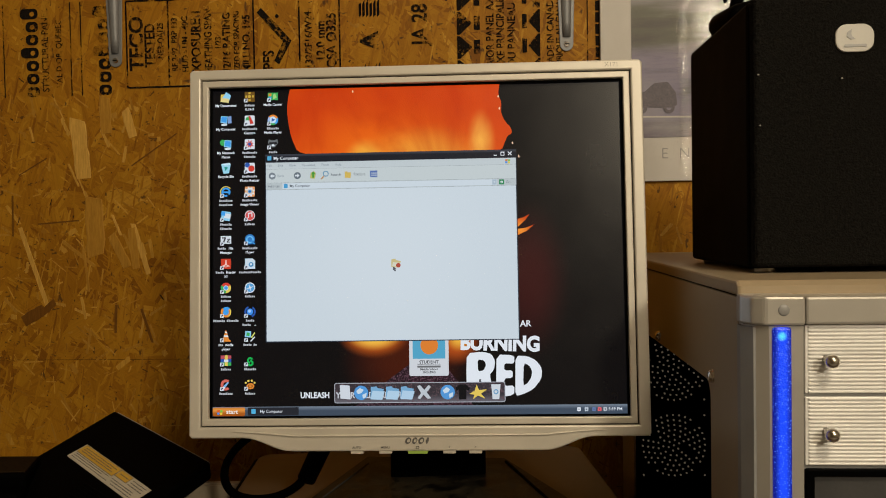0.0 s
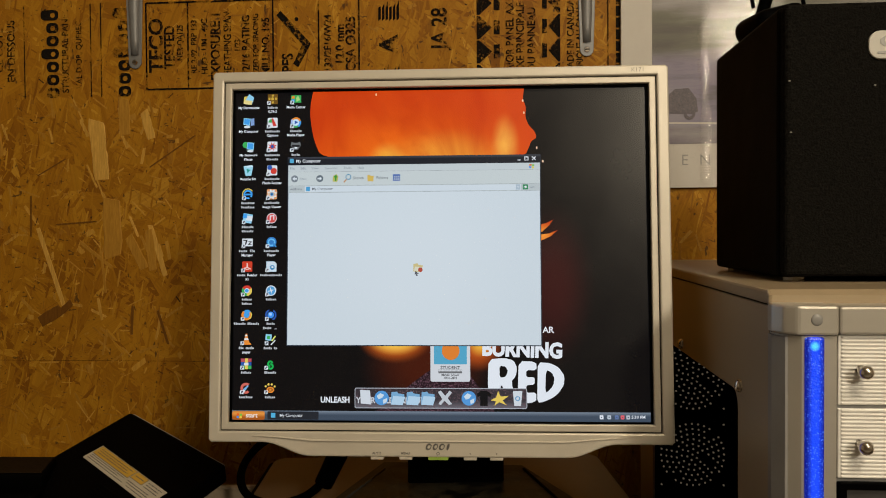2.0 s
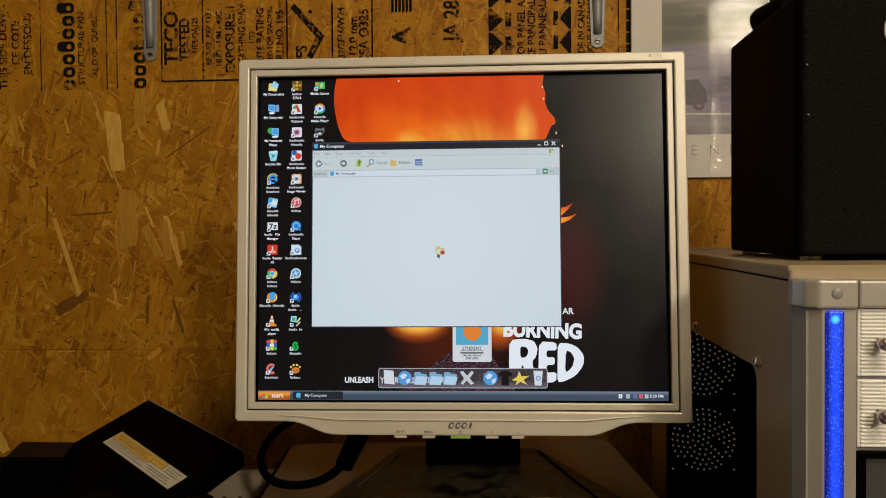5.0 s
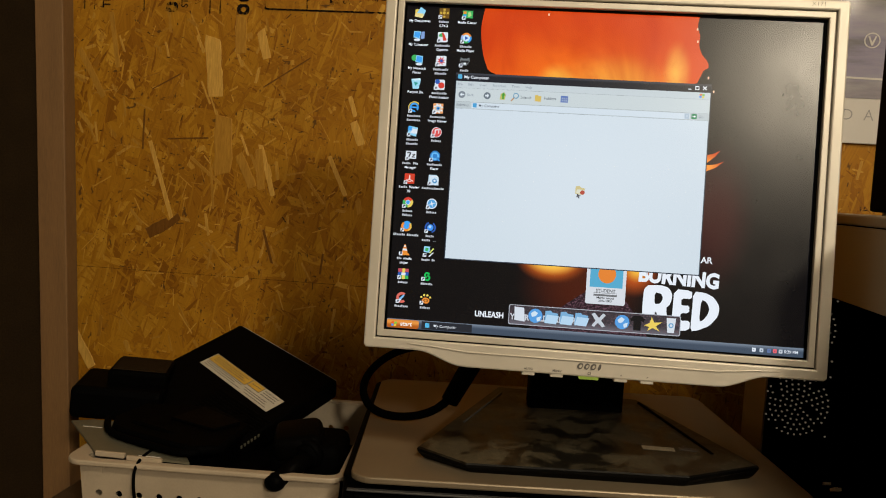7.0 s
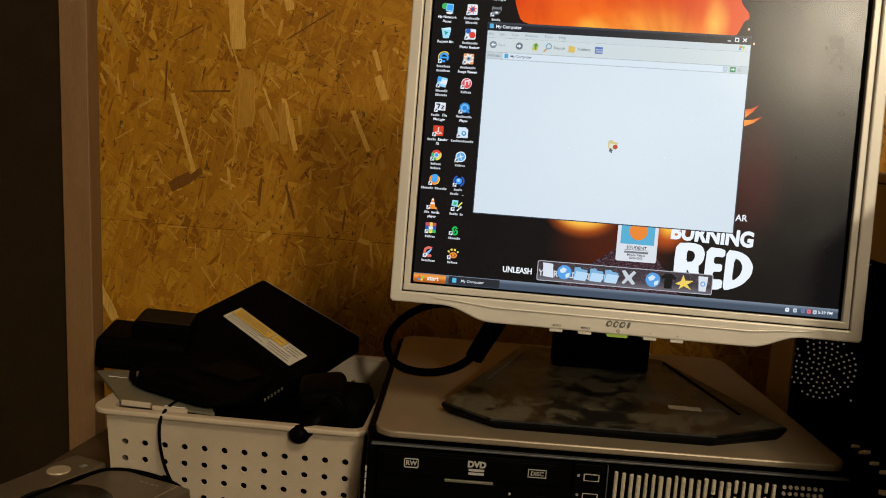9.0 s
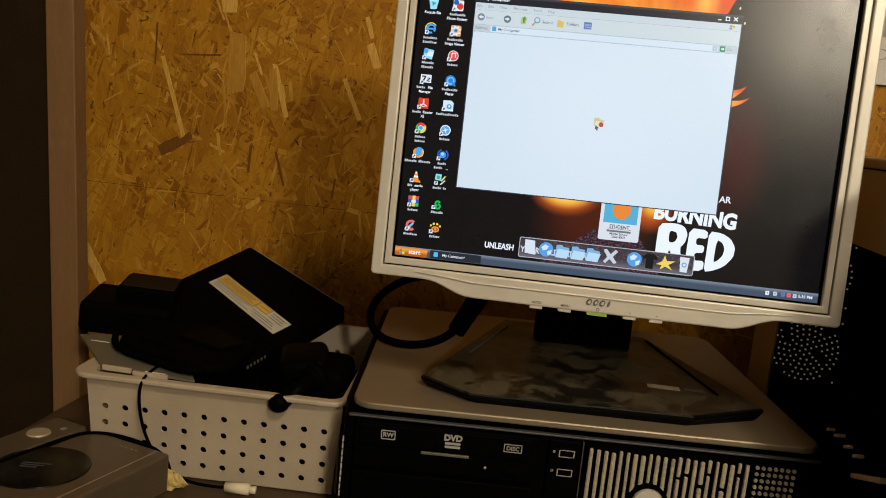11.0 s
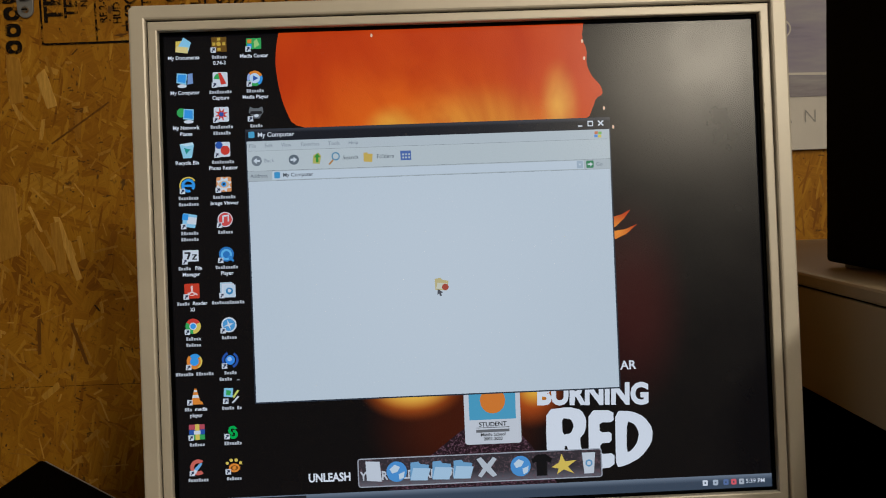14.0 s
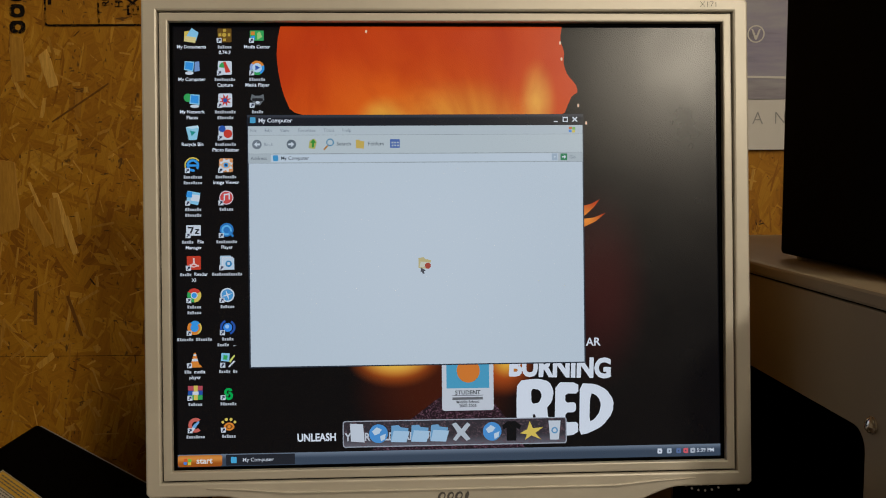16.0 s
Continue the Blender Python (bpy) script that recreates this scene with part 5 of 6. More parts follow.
# the open window
TITLE = picture("lit_title_bar", (0.012, 0.014, 0.020), (((0.150, 0, 0.2150), 0.0, 0.0022, (0.07, 0.075, 0.09), (0.0, 1, 1)),))
show("window_frame", [rect(44.6, 252.6, 60.2, 215.6)], 5, light(0.035, 0.045, 0.06))
show("window_title_bar", [rounded(44.8, 252.4, 208.8, 215.4, 0.8)], 6, TITLE)
show("window_menu_bar", [rect(45.2, 252.0, 203.2, 208.7)], 6, light(0.56, 0.605, 0.60))
show("window_tool_bar", [rect(45.2, 252.0, 191.8, 203.1)], 6, light(0.58, 0.625, 0.61))
show("window_address_bar", [rect(45.2, 252.0, 186.0, 191.7)], 6, light(0.50, 0.545, 0.54))
CONTENT = picture("lit_window_content", (0.625, 0.685, 0.710), (((0.150, 0, 0.130), 0.01, 0.12, (0.665, 0.720, 0.740), (1, 1, 1)),))
show("window_content", [rect(45.4, 251.8, 61.0, 185.9)], 6, CONTENT)
show("address_field", [rect(59.0, 236.5, 186.5, 191.2)], 7, light(0.64, 0.70, 0.73))
show_words("Address", 51.6, 188.9, 3.0, 7, light(0.16, 0.18, 0.20), 0.0)
show_words("My Computer", 65.0, 188.9, 3.0, 8, light(0.05, 0.06, 0.07), 0.01, align="LEFT")
show("address_icon", [rounded(60.2, 63.4, 187.2, 190.8, 0.5)], 8, light(0.08, 0.34, 0.60))
show("drop_button", [rect(232.5, 236.0, 186.8, 191.0), [(233.5, 189.4), (235.2, 189.4), (234.3, 188.2)]], 8, light(0.42, 0.50, 0.56))
show("go_button", [rounded(238.0, 242.2, 186.8, 191.0, 0.5)], 7, light(0.04, 0.24, 0.10))
show("go_arrow", [[(238.8, 188.5), (240.2, 188.5), (240.2, 187.6), (241.6, 188.9), (240.2, 190.2), (240.2, 189.3), (238.8, 189.3)]], 8, light(0.75, 0.8, 0.78))
show_words("Go", 245.5, 188.8, 3.0, 7, light(0.20, 0.24, 0.27), 0.0)
for x, text in ((48.5, "File"), (57.5, "Edit"), (67.5, "View"), (81.0, "Favorites"), (94.5, "Tools"), (105.5, "Help")):
    show_words(text, x, 206.0, 2.9, 7, light(0.24, 0.28, 0.31), 0.0)
for x, c in ((50.5, (0.20, 0.23, 0.25)), (71.5, (0.14, 0.17, 0.19))):
    show("round_button", [ring(x, 197.5, 2.9, 20)], 7, light(*c))
show("round_button_arrow", [[(48.7, 197.5), (50.6, 199.2), (50.6, 198.1), (52.4, 198.1), (52.4, 196.9), (50.6, 196.9), (50.6, 195.8)]], 8, light(0.70, 0.74, 0.76))
show("round_button_arrow", [[(73.3, 197.5), (71.4, 199.2), (71.4, 198.1), (69.6, 198.1), (69.6, 196.9), (71.4, 196.9), (71.4, 195.8)]], 8, light(0.70, 0.74, 0.76))
show_words("Back", 57.5, 197.4, 3.0, 7, light(0.30, 0.34, 0.37), 0.0)
show("up_button", [[(82, 195), (86, 194.6), (87, 199), (85.5, 201), (82.6, 199.6)]], 7, light(0.50, 0.48, 0.12))
show("up_button_arrow", [[(84, 195.5), (85.4, 195.5), (85.4, 198.3), (86.6, 198.3), (84.8, 200.8), (83.0, 198.3), (84, 198.3)]], 8, light(0.06, 0.30, 0.04))
show("search_lens", [ring(95.2, 198.6, 2.4, 18), ring(95.2, 198.6, 1.7, 16)], 7, light(0.10, 0.28, 0.42))
show("search_handle", [[(93.4, 197.0), (91.0, 194.4), (91.8, 193.8), (94.0, 196.4)]], 7, light(0.50, 0.24, 0.06))
show_words("Search", 103.6, 197.6, 3.3, 7, light(0.07, 0.09, 0.10), 0.0)
show("folder_button", [[(111, 195), (115.8, 194.6), (116.2, 199.2), (113.6, 199.4), (113, 200.2), (111, 200)]], 7, light(0.66, 0.46, 0.10))
show_words("Folders", 123.3, 197.6, 3.3, 7, light(0.07, 0.09, 0.10), 0.0)
show("view_button", [rect(132.0, 138.0, 195.0, 200.4), *[rect(133 + 1.7 * i, 134 + 1.7 * i, 196 + 1.8 * j, 197 + 1.8 * j) for i in range(3) for j in range(2)]], 7, light(0.10, 0.17, 0.42))
show_words("My Computer", 51.5, 212.1, 3.6, 7, light(0.74, 0.76, 0.78), 0.08, align="LEFT")
show("title_icon", [rounded(46.4, 49.8, 210.6, 214.2, 0.6)], 7, light(0.10, 0.40, 0.62))
show("minimise_sign", [rect(234.0, 236.6, 210.6, 211.3)], 7, light(0.74, 0.76, 0.78))
show("maximise_sign", [rect(239.6, 242.8, 210.6, 213.8), rect(240.2, 242.2, 211.2, 213.0)], 7, light(0.74, 0.76, 0.78))
show("close_sign", [[(245.6, 210.7), (246.2, 210.7), (247.2, 211.8), (248.2, 210.7), (248.8, 210.7), (248.8, 211.3), (247.8, 212.2), (248.8, 213.2), (248.8, 213.8), (248.2, 213.8), (247.2, 212.8), (246.2, 213.8), (245.6, 213.8), (245.6, 213.2), (246.6, 212.2), (245.6, 211.3)]], 7, light(0.74, 0.76, 0.78))
for x, z, c in ((244.4, 206.8, (0.65, 0.20, 0.08)), (246.5, 206.6, (0.25, 0.52, 0.12)), (244.2, 205.0, (0.12, 0.30, 0.68)), (246.3, 204.8, (0.75, 0.60, 0.10))):
    show("corner_mark", [rounded(x - 0.95, x + 0.95, z - 0.8, z + 0.8, 0.25)], 7, light(*c))
show("busy_icon", [[(148.8, 120.6), (155.4, 120.0), (156.6, 125.4), (153.0, 126.2), (152.0, 127.4), (148.8, 126.8)]], 7, light(0.62, 0.52, 0.24))
show("busy_icon_flap", [[(149.4, 121.2), (154.8, 120.8), (155.8, 124.0), (150.2, 124.6)]], 8, light(0.70, 0.68, 0.52))
show("busy_icon_dot", [ring(154.6, 122.0, 1.9, 14)], 9, light(0.45, 0.08, 0.05))
show("busy_icon_pointer", [[(150.2, 121.0), (153.4, 119.0), (152.0, 118.6), (152.6, 117.2), (151.4, 117.0), (150.9, 118.4), (150.0, 117.8)]], 9, light(0.10, 0.10, 0.11))


# ---- tower computer on the right ----
tower = thing("tower_computer", "silver-grey tower computer with a side window and ribbed aluminium bay covers", "computer", Matrix.Translation((0.212, -0.15, DESK_Z)))
TX, TY, TZ = 0.200, 0.490, 0.344     # width, depth behind the front corner, height of the side panel


def side_sheet(outlines, x0, x1, bevel=0.0):
    """A sheet in the y-z plane, from x0 to x1."""
    me = plate(outlines, -x1, -x0, bevel)
    me.transform(Matrix.Rotation(math.pi / 2, 4, "Z"))
    return me


WINDOW = rounded(0.071, 0.405, 0.045, 0.279, 0.012, 5)
part("side_panel", side_sheet([rect(0.004, TY, 0.006, TZ - 0.001), WINDOW], 0.0, 0.0022, 0.0004), TOWER_PAINT, tower, "beige-grey steel side panel with a window cut out")
part("far_side_panel", boxed(TX - 0.002, TX, 0.0, TY, 0.006, TZ), TOWER_PAINT, tower)
part("inner_lining", boxed(TX - 0.006, TX - 0.003, 0.03, TY - 0.01, 0.008, TZ - 0.004), BLACK_SOFT, tower)
part("top_cover", side_sheet([[(0.0, TZ), (TY, TZ), (TY, TZ + 0.009), (0.004, TZ + 0.009), (0.0, TZ + 0.006)]], -0.0015, TX + 0.0015, 0.002), TOWER_PAINT, tower)
part("bottom_plate", boxed(0.0, TX, 0.0, TY, 0.0, 0.006), BLACK_SOFT, tower)
rear = part("rear_panel", boxed(0.003, TX - 0.003, TY - 0.003, TY, 0.006, TZ), BLACK_SOFT, tower)
part("drive_cage", boxed(0.012, TX - 0.010, 0.010, 0.060, 0.008, TZ - 0.004), BLACK_SOFT, tower)
part("main_board", boxed(TX - 0.018, TX - 0.012, 0.08, TY - 0.02, 0.03, TZ - 0.03), BLACK_SOFT, tower)
for y, z, w in ((0.230, 0.1125, 0.0028), (0.209, 0.1150, 0.0060), (0.187, 0.1135, 0.0032), (0.164, 0.1150, 0.0050)):
    part("plug", boxed(-0.003, 0.003, -w, w, -0.0013 - 0.05 * w, 0.0013, bevel=0.0005), CREAM, tower, "cream plastic plug", pose(0.010, y, z, -24, 0, 0))
part("ribbon_cable", boxed(-0.005, 0.005, -0.026, 0.030, -0.0022, 0.0022, bevel=0.0010), CREAM, tower, "flat cream ribbon cable", pose(0.014, 0.142, 0.106, -20, 0, 0))
# perforated fan guards: glowing discs stand in for light falling through the holes
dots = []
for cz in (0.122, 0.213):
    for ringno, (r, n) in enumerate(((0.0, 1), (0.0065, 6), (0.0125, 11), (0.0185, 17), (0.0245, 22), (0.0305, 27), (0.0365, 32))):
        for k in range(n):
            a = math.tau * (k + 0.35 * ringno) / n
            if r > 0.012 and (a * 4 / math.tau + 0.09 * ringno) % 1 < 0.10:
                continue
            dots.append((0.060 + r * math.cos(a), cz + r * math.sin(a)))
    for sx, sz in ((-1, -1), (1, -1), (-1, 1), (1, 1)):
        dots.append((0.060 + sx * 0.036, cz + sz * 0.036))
part("fan_guard", plate([ring(x, z, 0.00118, 7) for x, z in dots], TY - 0.0044, TY - 0.0032), lit("hole_glow", (0.42, 0.34, 0.22), 0.17), rear, "rings of small glowing discs standing for lit holes", kind="stuff")
for y, z in ((0.064, 0.284), (0.252, 0.286)):
    bm = bmesh.new()
    rod(bm, (-0.001, y, z), (0.001, y, z), 0.0046)
    ball(bm, (-0.001, y, z), (0.0030, 0.0046, 0.0046), 2)
    part("thumb_screw", bm, CHROME, tower, smooth=True)
# front


def upright(outline, z0, z1):
    bm = bmesh.new()
    low = [bm.verts.new((x, y, z0)) for x, y in outline]
    high = [bm.verts.new((x, y, z1)) for x, y in outline]
    n = len(outline)
    for k in range(n):
        bm.faces.new((low[k], low[(k + 1) % n], high[(k + 1) % n], high[k]))
    bm.faces.new(high)
    bm.faces.new(low[::-1])
    bmesh.ops.recalc_face_normals(bm, faces=bm.faces)
    return bm


part("corner_post", upright([(0.0005, 0.004), (0.0005, -0.004), (0.005, -0.0140), (0.011, -0.0190), (0.030, -0.0195), (0.030, 0.004)], 0.0, 0.328), TOWER_CORNER, tower)
part("post_side_strip", upright([(-0.0012, 0.002), (-0.0012, -0.0045), (0.0035, -0.0140), (0.006, -0.0140), (0.004, 0.002)], 0.002, 0.327), SILVER_DARK, tower)
cap = upright([(-0.0016, 0.003), (-0.0016, -0.006), (0.002, -0.0160), (0.008, -0.0212), (0.0305, -0.0222), (0.0305, 0.003)], 0.3285, 0.3455)
bmesh.ops.bevel(cap, geom=cap.edges[:], offset=0.0016, segments=2, profile=0.5, affect="EDGES")
cap_ob = part("post_cap", cap, TOWER_CORNER, tower)
bm = bmesh.new()
bmesh.ops.create_uvsphere(bm, u_segments=18, v_segments=10, radius=1, matrix=Matrix.Translation((0.0185, -0.0216, 0.3375)) @ Matrix.Diagonal((0.0034, 0.0008, 0.0034, 1)))
part("cap_dimple", bm, SILVER_DARK, cap_ob, smooth=True)


def blue_strip():
    m, t, p = nodes_of("blue_lit_bubble_tube")
    place = node(t, "ShaderNodeTexCoord").outputs["Object"]
    v = node(t, "ShaderNodeTexVoronoi", (("Scale", 800.0),))
    t.links.new(place, v.inputs["Vector"])
    split = node(t, "ShaderNodeSeparateXYZ")
    t.links.new(place, split.inputs[0])
    side = node(t, "ShaderNodeMath", ((1, 0.01785),), operation="SUBTRACT")
    t.links.new(split.outputs[0], side.inputs[0])
    off = node(t, "ShaderNodeMath", operation="ABSOLUTE")
    t.links.new(side.outputs[0], off.inputs[0])
    core = ramp(t, off.outputs[0], 0.0046, 0.0012)
    colour = mixed(t, core, (0.0, 0.003, 0.17), (0.006, 0.050, 0.80))
    colour = mixed(t, ramp(t, v.outputs["Distance"], 0.30, 0.10), colour, (0.12, 0.30, 1.0))
    colour = mixed(t, glow_field(t, (0.0175, -0.02, 0.3225), 0.0010, 0.0036), colour, (0.10, 0.62, 1.0))
    t.links.new(colour, p.inputs["Emission Color"])
    p.inputs["Emission Strength"].default_value = 1.3
    p.inputs["Base Color"].default_value = (0.01, 0.02, 0.10, 1)
    p.inputs["Roughness"].default_value = 0.25
    b = node(t, "ShaderNodeBump", (("Strength", 0.3), ("Distance", 0.001)))
    t.links.new(v.outputs["Distance"], b.inputs["Height"])
    t.links.new(b.outputs[0], p.inputs["Normal"])
    return m


part("light_tube", boxed(0.0125, 0.0232, -0.0212, -0.015, 0.006, 0.3275, bevel=0.0015), blue_strip(), tower, "glowing blue acrylic tube full of bubbles")
part("front_frame", boxed(0.0302, TX, -0.0150, 0.004, 0.0, 0.328, bevel=0.001), SILVER_DARK, tower)
part("top_strip", boxed(0.0312, TX, -0.0205, 0.003, 0.3290, 0.3450, bevel=0.0015), TOWER_CORNER, tower, "plain silver strip")


def bay_cover(z0, z1):
    ob = part("bay_cover", boxed(0.0318, 0.180, -0.0165, -0.010, z0, z1, bevel=0.0006), ALUMINIUM, tower, "ribbed brushed aluminium bay cover")
    n = 18
    for k in range(n):
        z = z0 + (z1 - z0) * (k + 0.12) / n
        bm = bmesh.new()
        box(bm, 0.0335, 0.1795, -0.0175, -0.0160, z, z + (z1 - z0) * 0.66 / n, bevel=0.0005, seg=1)
        part("rib", bm, ALUMINIUM, ob)
    zc = (z0 + z1) / 2
    bm = bmesh.new()
    rod(bm, (0.0435, -0.0160, zc), (0.0435, -0.0235, zc), 0.0024)
    ball(bm, (0.0435, -0.0260, zc), (0.0042, 0.0036, 0.0042), 3)
    part("knob", bm, CHROME, ob, "polished round knob", smooth=True)


bay_cover(0.2885, 0.3285)
bay_cover(0.2465, 0.2865)
frame_bay = part("drive_bay", plate([rounded(0.0312, 0.181, 0.196, 0.2445, 0.002), rounded(0.0365, 0.176, 0.200, 0.2405, 0.001)], -0.0185, -0.012, 0.0006), BLACK, tower)
part("bay_door", boxed(0.0365, 0.176, -0.0155, -0.012, 0.200, 0.2405), SLATE, frame_bay)
part("lower_panel", boxed(0.0312, 0.181, -0.0180, -0.012, 0.010, 0.194, bevel=0.002), SILVER_DARK, tower)

# ---- loudspeaker on the tower ----
TOWER_TOP = DESK_Z + TZ + 0.009
speaker = thing("subwoofer", "black boxy subwoofer with a cloth front on the tower", "loudspeaker", Matrix.Translation((0.240, -0.085, TOWER_TOP)))
SPW, SPD, SPH = 0.185, 0.180, 0.186
part("cabinet", boxed(0.0, SPW, 0.012, SPD, 0.003, SPH, bevel=0.003), VINYL, speaker)
part("grille", boxed(0.0008, SPW - 0.0008, 0.0, 0.0125, 0.004, SPH - 0.0008, bevel=0.0035, seg=3), CLOTH, speaker, "dusty black cloth grille")
for x in (0.014, SPW - 0.014):
    for y in (0.022, SPD - 0.014):
        bm = bmesh.new()
        part("foot", rod(bm, (x, y, 0.0), (x, y, 0.004), 0.007, None, 14), CREAM, speaker)
badge = part("badge", plate([rounded(0.0535, 0.0785, 0.1470, 0.1655, 0.0075, 6)], -0.0016, 0.0006, 0.0005), mat("grey_white_enamel", (0.50, 0.49, 0.455), 0.45, 0.0, 0.06, 60, 0.03, 700), speaker, "white oval badge")
part("badge_mark", plate([[(0.0640, 0.1620), (0.0608, 0.1600), (0.0606, 0.1572), (0.0632, 0.1552), (0.0662, 0.1556), (0.0640, 0.1572), (0.0634, 0.1590)]], -0.0020, -0.0014), SILVER_DARK, badge)
part("badge_mark", plate([rounded(0.0590, 0.0735, 0.1503, 0.1520, 0.0006)], -0.0020, -0.0014), SILVER_DARK, badge)
for x, z in ((0.0035, 0.134), (0.058, 0.130), (0.0045, 0.100)):
    bm = bmesh.new()
    part("lint", ball(bm, (x, -0.0003, z), (0.0009, 0.0004, 0.0006), 1), PALE_PRINT, speaker)

headset = thing("headset", "black headset lying over the edge of the subwoofer", "headset", Matrix.Translation((0.277, 0.062, TOWER_TOP + SPH)))
bm = bmesh.new()
box(bm, -0.020, 0.024, -0.026, 0.026, 0.0, 0.022, bevel=0.0100, seg=4)
part("ear_cup", bm, BLACK, headset, smooth=True, at=pose(0, 0, 0.010, 0, -14, 12))
bm = bmesh.new()
box(bm, -0.027, 0.022, -0.031, 0.031, -0.002, 0.005, bevel=0.002, seg=2)
part("cup_rim", bm, BLACK_SOFT, headset, "glossy black rim", smooth=True, at=pose(0, 0, 0.004, 0, -14, 12))
part("head_band", cable([(0.0, 0.03, 0.03), (0.01, 0.02, 0.09), (0.05, 0.0, 0.115), (0.10, -0.01, 0.09), (0.12, -0.015, 0.03), (0.12, -0.015, 0.004)], 0.0055), BLACK, headset, smooth=True)
part("cord", cable([(-0.020, -0.02, 0.03), (-0.030, -0.03, 0.06), (-0.018, -0.03, 0.09), (0.01, -0.02, 0.085), (0.03, 0.0, 0.02)], 0.0016), BLACK_SOFT, headset, smooth=True)

# ---- white basket of odds and ends ----
def flat_shape(outline, z0, z1, bevel=0.0):
    """A lying slab of the given outline."""
    me = plate([outline], -z1, -z0, bevel)
    me.transform(Matrix.Rotation(-math.pi / 2, 4, "X"))
    return me


BK = Matrix.Translation((-0.4425, 0.008, DESK_Z)) @ pose(0, 0, 0, 0, 0, 4.0)
basket = thing("plastic_basket", "off-white perforated plastic basket full of old electronics", "basket", BK)
BW, BD, BH = 0.236, 0.255, 0.090
HOLES = [ring(0.0175 + 0.0184 * i, 0.0605 - 0.0160 * j, 0.0031, 12) for i in range(12) for j in range(4)]
SIDE_HOLES = [ring(0.0175 + 0.0184 * i, 0.0605 - 0.0160 * j, 0.0031, 12) for i in range(12) for j in range(4)]
front_at = Matrix.Translation((0, 0.0, 0.002)) @ pose(0, 0, 0, 3.5, 0, 0)
part("front_side", plate([[(0.006, 0), (BW - 0.006, 0), (BW, BH), (0, BH)], *HOLES], 0.006, 0.0080), BASKET, basket, at=front_at)
part("back_side", plate([[(0.006, 0), (BW - 0.006, 0), (BW, BH), (0, BH)], *HOLES], BD - 0.008, BD - 0.006), BASKET, basket, at=Matrix.Translation((0, 0, 0.002)))
for name, x in (("left_side", 0.002), ("right_side", BW - 0.004)):
    part(name, side_sheet([[(0.010, 0), (BD - 0.006, 0), (BD - 0.006, BH), (0.003, BH)], *SIDE_HOLES], x, x + 0.002), BASKET, basket, at=Matrix.Translation((0, 0, 0.002)))
part("bottom", boxed(0.006, BW - 0.006, 0.010, BD - 0.006, 0.0, 0.003), BASKET, basket)
rim = plate([rounded(-0.014, BW + 0.005, -0.006, BD + 0.002, 0.018, 6), rounded(0.003, BW - 0.003, 0.004, BD - 0.006, 0.012, 6)], -0.0025, 0.0025, 0.0015)
rim.transform(Matrix.Rotation(-math.pi / 2, 4, "X"))
part("rim", rim, BASKET, basket, at=Matrix.Translation((0, 0, BH + 0.002)))
for x in (0.014, BW - 0.018):
    part("stacking_mark", plate([[(x - 0.008, 0.088), *[(x + 0.008 * math.cos(a), 0.084 + 0.008 * math.sin(a)) for a in (math.pi, math.pi * 1.2, math.pi * 1.4, math.pi * 1.6, math.pi * 1.8, math.tau)], (x + 0.008, 0.088)]], 0.0052, 0.0064), BASKET, basket, at=front_at)


